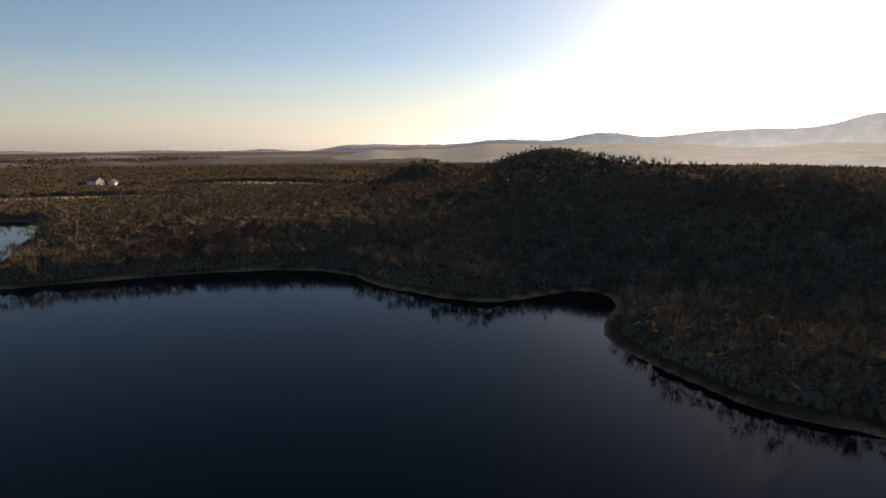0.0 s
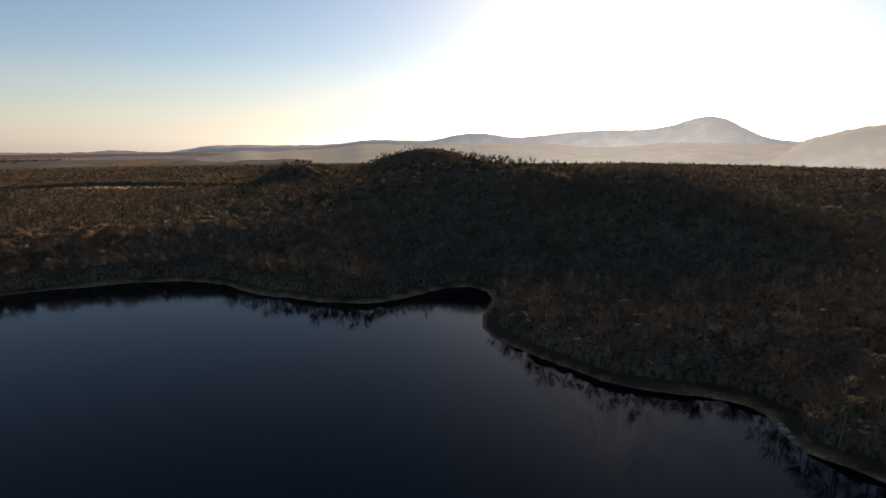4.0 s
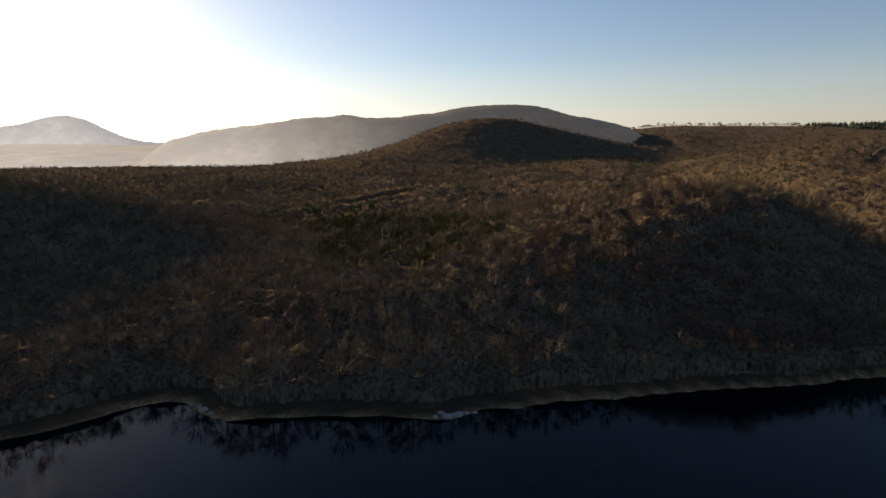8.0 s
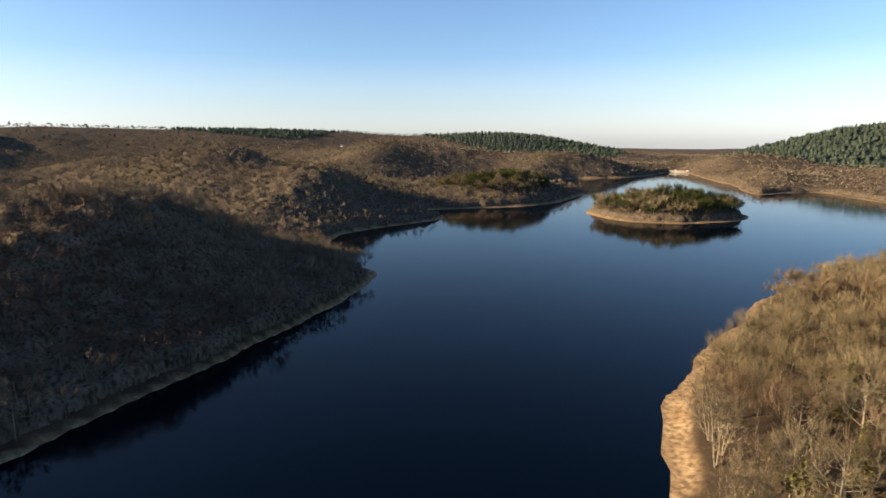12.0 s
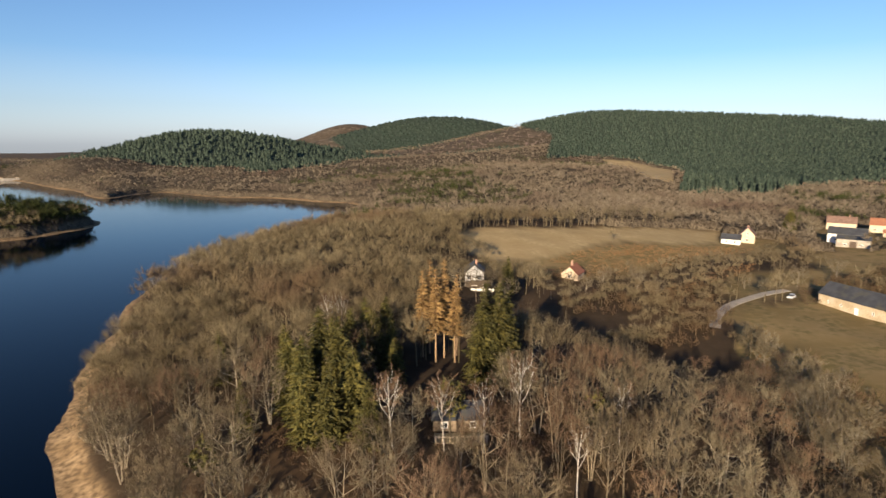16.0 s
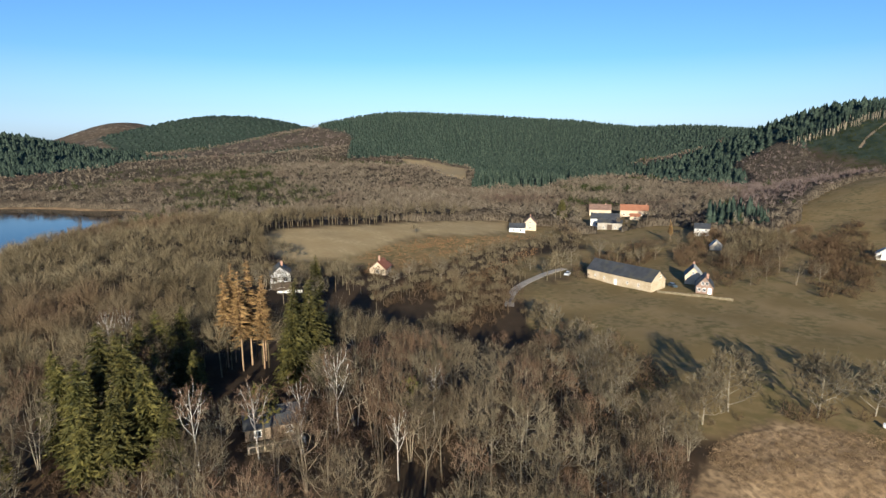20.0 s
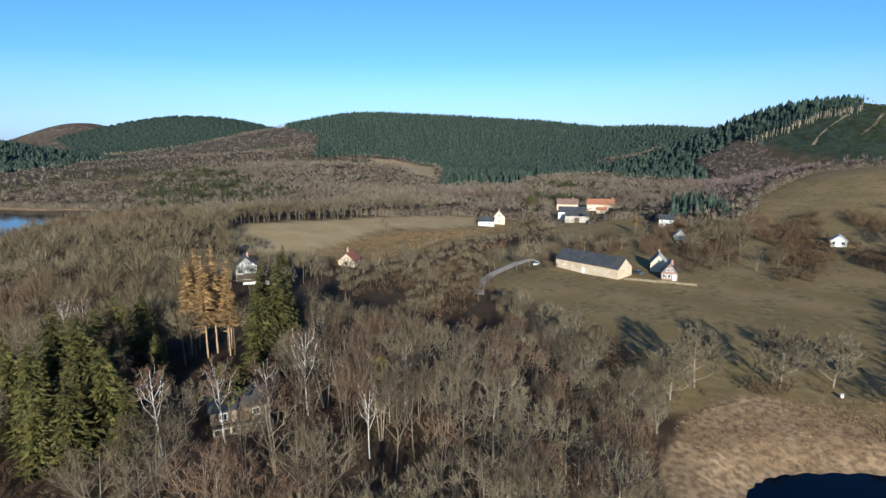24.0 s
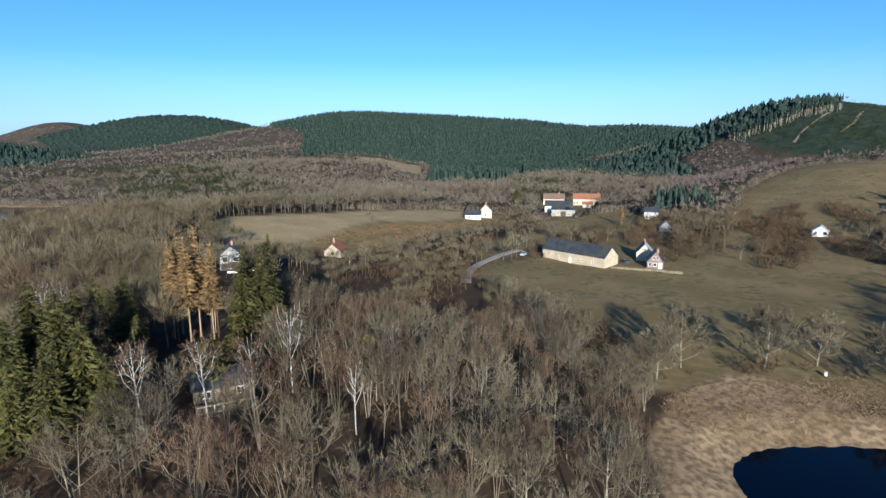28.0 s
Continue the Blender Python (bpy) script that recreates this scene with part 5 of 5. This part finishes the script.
house("farmhouse", "timber-clad farmhouse with white window frames and slate roof", -187, -128.5, 36, 8.5, 5.8, 3.0, 6.6, BROWN_WALL, SLATE,
      [("right", -1.8, 1.0, 1.0, 1.2), ("right", -0.1, 1.0, 1.0, 1.2), ("right", -0.7, 3.6, 0.8, 1.0), ("right", 0.8, 3.6, 0.8, 1.0), ("front", -2, 1.0, 1.0, 1.2), ("front", 2, 1.0, 1.0, 1.2)],
      [("right", 1.8, 1.1, 2.1, WHITE_PAINT)], [(2.5, 0.8, 7.3)])
house("farmhouse_wing", "pale stone rear farmhouse with a grey roof", -196, -140, 36, 8.5, 6.0, 3.9, 7.2, RENDER_CREAM, PALE_ROOF,
      [("right", 0, 4.4, 0.8, 1.0), ("right", 1.4, 1.2, 1.0, 1.2), ("front", 0, 1.4, 1.0, 1.2)], [], [(-3.2, 0, 7.9)], other_slope=SLATE)
house("white_house", "white two-storey house with dark slate roof and balcony among trees", -44, -190, 77, 8.4, 6.6, 5.4, 8.0, RENDER_WHITE, SLATE,
      [("right", -1.8, 3.0, 1.3, 1.4), ("right", 1.6, 3.0, 1.3, 1.4), ("right", 0, 0.8, 2.0, 1.4), ("front", 0, 3.8, 1.2, 1.3), ("back", 0, 3.8, 1.2, 1.3)], [], [(0.5, 0.6, 9.0)])
WHITE_HOUSE = bpy.data.objects["white_house"]
# Dark sheet on the gable's foot: the balcony's shade, built as a panel.
part("cladding", boxes((4.2, 4.26, -3.2, 3.2, 0.0, 2.5)), DARK_WOOD, WHITE_HOUSE, "dark panel standing for the shade below the balcony")
balcony = new("balcony_terrace")
balcony.matrix_basis = pose(-45.4, -184.0, floor_at(-45, -184) - 0.1, 0, 0, 167)
part("deck", boxes((-3.6, 3.6, -1.6, 1.6, 2.6, 2.8)), DARK_WOOD, balcony)
part("balustrade", boxes((-3.6, 3.6, -1.6, -1.52, 2.8, 3.7)), DARK_WOOD, balcony)
for px in (-3.4, 0, 3.4):
    part("post", boxes((px - 0.1, px + 0.1, -1.55, -1.35, -0.8, 2.6)), DARK_WOOD, balcony)
for px in (-2.6, -1.3, 1.3, 2.6):
    part("baluster", boxes((px - 0.05, px + 0.05, -1.6, -1.5, 3.7, 3.9)), DARK_WOOD, balcony)
part("retaining_wall", boxes((-4.0, 4.0, -2.4, -2.0, -1.0, 0.9)), RENDER_WHITE, balcony, "white low retaining wall")
tagged(balcony, "dark timber balcony terrace with a white low wall", "terrace")
house("cottage", "small cream cottage with slate and rust-red roof slopes by the field", -89, -208, 50, 8.6, 6.6, 2.6, 5.4, RENDER_CREAM, RUST_TILES,
      [("front", -2, 1.0, 1.0, 1.1), ("right", 0, 1.0, 1.1, 1.2), ("front", 2, 1.0, 1.0, 1.1)], [], [(1.5, 0, 7.2)], other_slope=SLATE)
house("cabin", "weathered stone cabin with grey roof hidden in the wood", -18.5, -92.5, 172, 9.0, 6.0, 2.6, 4.4, PLANKS, SLATE,
      [("front", -2.5, 0.9, 1.0, 1.0), ("front", 2.6, 0.9, 1.0, 1.0)], [("front", 0.2, 1.0, 2.0, DARK_WOOD)], category="cabin")
terrace = new("cabin_terrace")
terrace.matrix_basis = pose(-18, -87.2, floor_at(-18, -87.2), 0, 0, 172)
part("paving", boxes((-4.6, 4.6, -1.6, 1.6, -1.0, 0.25)), WALL_STONE, terrace)
for px in np.linspace(-4.4, 4.4, 8):
    part("post", boxes((px - 0.14, px + 0.14, -1.6, -1.34, 0.25, 1.15)), STONE, terrace)
part("coping", boxes((-4.6, 4.6, -1.64, -1.3, 1.15, 1.3)), STONE, terrace)
tagged(terrace, "weathered stone terrace with a pillared balustrade below the cabin", "terrace")
house("low_house", "low white house with dark roof at the field's end", -208, -272, 140, 9.5, 6.5, 3.0, 5.2, RENDER_WHITE, SLATE, [("front", -2, 1, 1, 1), ("front", 2, 1, 1, 1)])
house("gable_house", "cream gabled house with a brown roof beside the white house", -222, -277, 50, 10, 7.4, 4.6, 8.6, RENDER_CREAM, BROWN_TILES, [("right", 0, 1.2, 1.1, 1.2), ("right", 0, 4.8, 0.9, 1.1)], [], [(2, 0, 9.4)])
house("farm_hall", "large white farm hall with a long slate roof", -276, -266, 132, 18, 9, 5.6, 8.6, RENDER_WHITE, SLATE, [("front", -5, 1.2, 1.2, 1.4), ("front", 5, 1.2, 1.2, 1.4)])
house("lean_to_shed", "grey block farm shed with a slate roof", -268.5, -254.5, 132, 15, 7, 4.6, 6.2, GREY_WALL, SLATE, [("front", -3.5, 1.2, 1.2, 0.8), ("front", 3.5, 1.2, 1.2, 0.8)],
      [("front", 0, 3.0, 3.2, DARK_WOOD)], category="shed")
house("brown_roofed_house", "long cream house with a brown tile roof", -318, -312, 135, 16, 8.5, 4.8, 8.4, RENDER_CREAM, BROWN_TILES,
      [("front", -5, 1, 1.1, 1.4), ("front", -1.5, 1, 1.1, 1.4), ("front", 4, 1, 1.1, 1.4)], [], [(4, 0, 9.4)])
house("orange_roofed_house", "long cream house with an orange tile roof", -334, -293, 132, 20, 9, 5.0, 8.6, RENDER_CREAM, ORANGE_TILES,
      [("front", -7, 1, 1.1, 1.4), ("front", -3, 1, 1.1, 1.4), ("front", 2, 1, 1.1, 1.4), ("front", 6.5, 1, 1.1, 1.4)], [("front", -0.5, 1.1, 2.2, DARK_WOOD)], [(8.5, 0, 9.6)])
house("tiled_outhouse", "small cream outhouse with an orange tile roof", -316, -276, 132, 7, 5, 2.8, 4.4, RENDER_CREAM, ORANGE_TILES, [("front", 0, 1, 0.9, 0.9)], category="outhouse")
house("tall_white_house", "white two-storey house with a slate roof beside the pasture", -276, -194, 125, 7.6, 6.5, 4.4, 6.6, RENDER_WHITE, SLATE,
      [("front", -2, 2.9, 0.9, 1.0), ("front", 2, 2.9, 0.9, 1.0), ("front", -2, 0.7, 0.9, 1.1), ("front", 2, 0.7, 0.9, 1.1)])
house("pale_shed", "small shed with a pale fibre-cement roof in the hedges", -256, -171.5, 35, 6, 5.5, 1.9, 4.6, GREY_WALL, PALE_ROOF, category="shed")
house("hillside_house", "white house with dark windows and steep roof on the hillside", -291, -113.5, 21, 6.8, 6.4, 2.6, 4.9, RENDER_WHITE, PALE_ROOF,
      [("right", -1.8, 0.9, 1.1, 1.3), ("right", 1.8, 0.9, 1.4, 1.5), ("front", 0, 0.9, 1.4, 1.4)])
house("garden_shed", "small pale garden shed behind the barn", -185, -166, 97, 3.2, 2.6, 2.0, 2.7, GREY_WALL, PALE_ROOF, category="shed")

# far hamlets over the water
far = np.random.default_rng(91)
for x, y, size in ((1180, -668, 1.3), (1172, -690, 1.1), (1190, -700, 1.0), (1130, -735, 1.2), (1120, -765, 0.9), (1085, -800, 1.2), (1150, -640, 1.0), (1030, -930, 1.0),
                   (-500, 806, 1.4), (-478, 812, 1.0), (-700, 760, 1.0), (-690, 790, 0.8), (640, 340, 0.8)):
    house("hamlet_house", "small far white house with a tiled roof", x, y, far.uniform(0, 180), 13 * size, 9 * size, 5 * size, 9 * size, RENDER_WHITE, far.choice([BROWN_TILES, SLATE, ORANGE_TILES]),
          [("front", -3, 1.2, 1.4, 1.6), ("front", 3, 1.2, 1.4, 1.6)], group="far hamlet")

# the dam at the end of the lake
dam = new("dam")
dam.matrix_basis = pose(582, -1088, 0, 0, 0, 8)
part("dam_wall", boxes((-30, 30, -2, 2, -6, 3.4)), CONCRETE, dam)
part("parapet", boxes((-30, 30, -2.1, -1.8, 3.4, 4.4), (-30, 30, 1.8, 2.1, 3.4, 4.4)), CONCRETE, dam)
for px in (-14, 10):
    tower = part("tower", boxes((px - 1.8, px + 1.8, -5, -2.05, -6, 5.4)), RENDER_CREAM, dam, "pale control tower")
    part("tower_roof", boxes((px - 2.1, px + 2.1, -5.3, -1.8, 5.4, 5.9)), SLATE, tower)
tagged(dam, "grey concrete dam with two pale control towers", "dam")


# ---- lane, walls and small things ----
def lane(name, line, width, m, label):
    """A strip laid on the ground along a line."""
    p = np.array(line, float)
    s = np.concatenate([[0], np.cumsum(np.hypot(*np.diff(p, axis=0).T))])
    k = np.linspace(0, s[-1], int(s[-1] / 1.5))
    x, y = np.interp(k, s, p[:, 0]), np.interp(k, s, p[:, 1])
    for _ in range(6):
        x[1:-1], y[1:-1] = (x[:-2] + x[2:]) / 2, (y[:-2] + y[2:]) / 2
    dx, dy = np.gradient(x), np.gradient(y)
    n = np.hypot(dx, dy)
    rows = []
    for off in (-0.5, -0.25, 0, 0.25, 0.5):
        px, py = x - dy / n * off * width, y + dx / n * off * width
        rows.append(np.stack([px, py, ground_height(x, y) + 0.22 - 0.1 * abs(off)], 1))
    skirt = [rows[0] - (0, 0, 0.5), *rows, rows[-1] - (0, 0, 0.5)]
    v = np.stack(skirt, 0)
    return tagged(mesh_object(name, v.reshape(-1, 3), sheet_faces(v.shape[0], v.shape[1], False), [m], smooth_faces=False), label, "road", kind="structure")


lane("road_lane", [(-112, -150), (-115, -154), (-121, -162), (-137, -174), (-156, -182), (-168, -185)], 3.3, ASPHALT, "narrow pale asphalt lane curving round the pasture")

DIRT = material("dirt_track", (0.2, 0.15, 0.1), (0.28, 0.21, 0.14), 3.0, 0.95, 0.02, fine=(0.6, (0.15, 0.11, 0.075)))
lane("track_upper", [(-931, -372), (-899, -378), (-873, -380), (-848, -376)], 3.5, DIRT, "pale dirt track down the clear-cut hillside")
lane("track_lower", [(-942, -333), (-902, -327), (-875, -332)], 3.5, DIRT, "pale dirt track across the clear-cut hillside")


def stone_wall(line, label):
    """A dry stone wall of separate stones."""
    thing = new("stone_wall")
    r = random.Random(5)
    shared = []
    for k in range(4):
        bm = boxes((-0.42, 0.42, -0.28, 0.28, -0.24, 0.24), bevel=0.07)
        for v in bm.verts:
            v.co += Vector((r.uniform(-0.06, 0.06), r.uniform(-0.05, 0.05), r.uniform(-0.05, 0.05)))
        mesh = bpy.data.meshes.new("stone")
        bm.to_mesh(mesh)
        bm.free()
        mesh.materials.append(WALL_STONE)
        shared.append(mesh)
    for (ax, ay), (bx, by) in zip(line, line[1:]):
        n = int(math.hypot(bx - ax, by - ay) / 0.85)
        for i in range(n):
            x, y = ax + (bx - ax) * i / n, ay + (by - ay) * i / n
            z = floor_at(x, y)
            for row in range(2):
                stone = new("stone", r.choice(shared))
                stone.parent = thing
                stone.matrix_basis = pose(x + r.uniform(-0.1, 0.1), y + r.uniform(-0.1, 0.1), z + 0.15 + row * 0.45, r.uniform(-6, 6), r.uniform(-6, 6),
                                          math.degrees(math.atan2(by - ay, bx - ax)) + r.uniform(-9, 9))
    return tagged(thing, label, "wall")


stone_wall([(-172, -137), (-177, -127), (-184, -117.5), (-185.5, -115)], "low dry stone wall round the farmhouse garden")


def utility_pole(x, y):
    thing = new("utility_pole")
    thing.matrix_basis = pose(x, y, floor_at(x, y), 0, 0, 30)
    s = Shape()
    s.tube((0, 0, -0.5), (0, 0, 8.5), 0.14, 0.1, 8)
    part("post", s.arrays(), BARK, thing)
    part("crossarm", boxes((-0.9, 0.9, -0.06, 0.06, 7.9, 8.05)), BARK, thing)
    for px in (-0.8, 0.0, 0.8):
        part("insulator", boxes((px - 0.06, px + 0.06, -0.06, 0.06, 8.05, 8.25)), WHITE_PAINT, thing)
    return tagged(thing, "wooden utility pole with a crossarm", "pole", "utility poles")


for x, y in ((-287, -186), (-293, -176), (-258, -150)):
    utility_pole(x, y)


def parked_car(x, y, turn, paint, label):
    thing = new("car")
    thing.matrix_basis = pose(x, y, floor_at(x, y), 0, 0, turn)
    body = prism([(-2.05, 0.35), (2.05, 0.35), (2.1, 0.75), (1.95, 0.95), (1.0, 1.02), (-1.9, 1.05), (-2.1, 0.8)], -0.85, 0.85)
    bmesh.ops.bevel(body, geom=body.edges[:], offset=0.06, segments=1, affect="EDGES")
    part("body", body, paint, thing)
    cabin = prism([(-1.8, 1.02), (0.95, 1.02), (0.35, 1.48), (-1.35, 1.5)], -0.72, 0.72)
    part("window_band", cabin, GLASS, thing)
    part("roof", boxes((-1.35, 0.35, -0.7, 0.7, 1.48, 1.54), bevel=0.02), paint, thing)
    for wx in (-1.3, 1.3):
        for wy in (-0.8, 0.8):
            s = Shape()
            s.tube((wx, wy - 0.1, 0.32), (wx, wy + 0.1, 0.32), 0.32, 0.32, 12)
            wheel = part("wheel", s.arrays(), DARK_WOOD, thing)
            part("rim", boxes((wx - 0.18, wx + 0.18, wy - 0.11, wy + 0.11, 0.14, 0.5)), PALE_ROOF, wheel)
    return tagged(thing, label, "car", "parked cars")


SILVER = material("silver_car_paint", (0.5, 0.5, 0.5), (0.56, 0.56, 0.56), 2.0, 0.3, spec=0.5)
DARK_PAINT = material("dark_car_paint", (0.05, 0.07, 0.08), (0.07, 0.09, 0.10), 2.0, 0.3, spec=0.5)
parked_car(-161, -175, 30, SILVER, "silver car parked by the barn")
parked_car(-250, -252, 60, SILVER, "silver car parked by the farm shed")
parked_car(-182, -138.5, 70, DARK_PAINT, "dark car parked between barn and farmhouse")

bank_box = new("meter_box")
bank_box.matrix_basis = pose(-131, -46.8, floor_at(-131, -46.8), 0, 0, 20)
part("cabinet", boxes((-0.5, 0.5, -0.25, 0.25, 0.25, 0.85), bevel=0.03), WHITE_PAINT, bank_box)
part("lid", boxes((-0.55, 0.55, -0.3, 0.3, 0.85, 0.92)), WHITE_PAINT, bank_box)
for px in (-0.4, 0.4):
    part("leg", boxes((px - 0.05, px + 0.05, -0.05, 0.05, -0.2, 0.25)), BARK, bank_box)
tagged(bank_box, "small white box on legs beside the pond bank", "box")

mast = new("radio_mast")
mast.matrix_basis = pose(1810, 790, floor_at(1810, 790), 0, 0, 0)
s = Shape()
s.tube((0, 0, -1), (0, 0, 46), 1.6, 0.5, 6)
part("pole", s.arrays(), PALE_ROOF, mast)
part("antenna", boxes((-1.5, 1.5, -1.5, 1.5, 38, 42)), PALE_ROOF, mast)
tagged(mast, "thin grey radio mast on a far hill", "mast")


BOULDER = material("boulder_stone", (0.22, 0.215, 0.20), (0.34, 0.33, 0.31), 0.8, 0.9, 0.03, fine=(0.2, (0.15, 0.145, 0.13)))


def boulder(x, y, size, seed):
    """A pale rock on the bank."""
    bm = bmesh.new()
    bmesh.ops.create_icosphere(bm, subdivisions=2, radius=1)
    r = random.Random(seed)
    for v in bm.verts:
        v.co = Vector((v.co.x * size * 1.2, v.co.y * size, v.co.z * size * 0.6)) * (1 + 0.35 * noise.noise(v.co * 1.7 + Vector((seed, 0, 0))))
    mesh = bpy.data.meshes.new("boulder")
    bm.to_mesh(mesh)
    bm.free()
    mesh.materials.append(BOULDER)
    ob = new("boulder", mesh)
    ob.matrix_basis = pose(x, y, max(floor_at(x, y), 0) + size * 0.15, 0, 0, r.uniform(0, 360))
    return tagged(ob, "pale grey boulder on the lake bank", "rock", "boulders on the bank")


for i, (x, y, size) in enumerate(((112.5, 37.5, 1.6), (113.6, 36.2, 1.2), (114.5, 35.2, 1.5), (115.6, 33.8, 1.0), (113.4, 39.4, 1.1), (111.6, 40.2, 0.9), (116.6, 32.2, 0.8),
                                  (97.5, 93.5, 1.3), (98.6, 95.6, 1.0), (96.6, 90.6, 0.8))):
    boulder(x, y, size * 0.7, i)
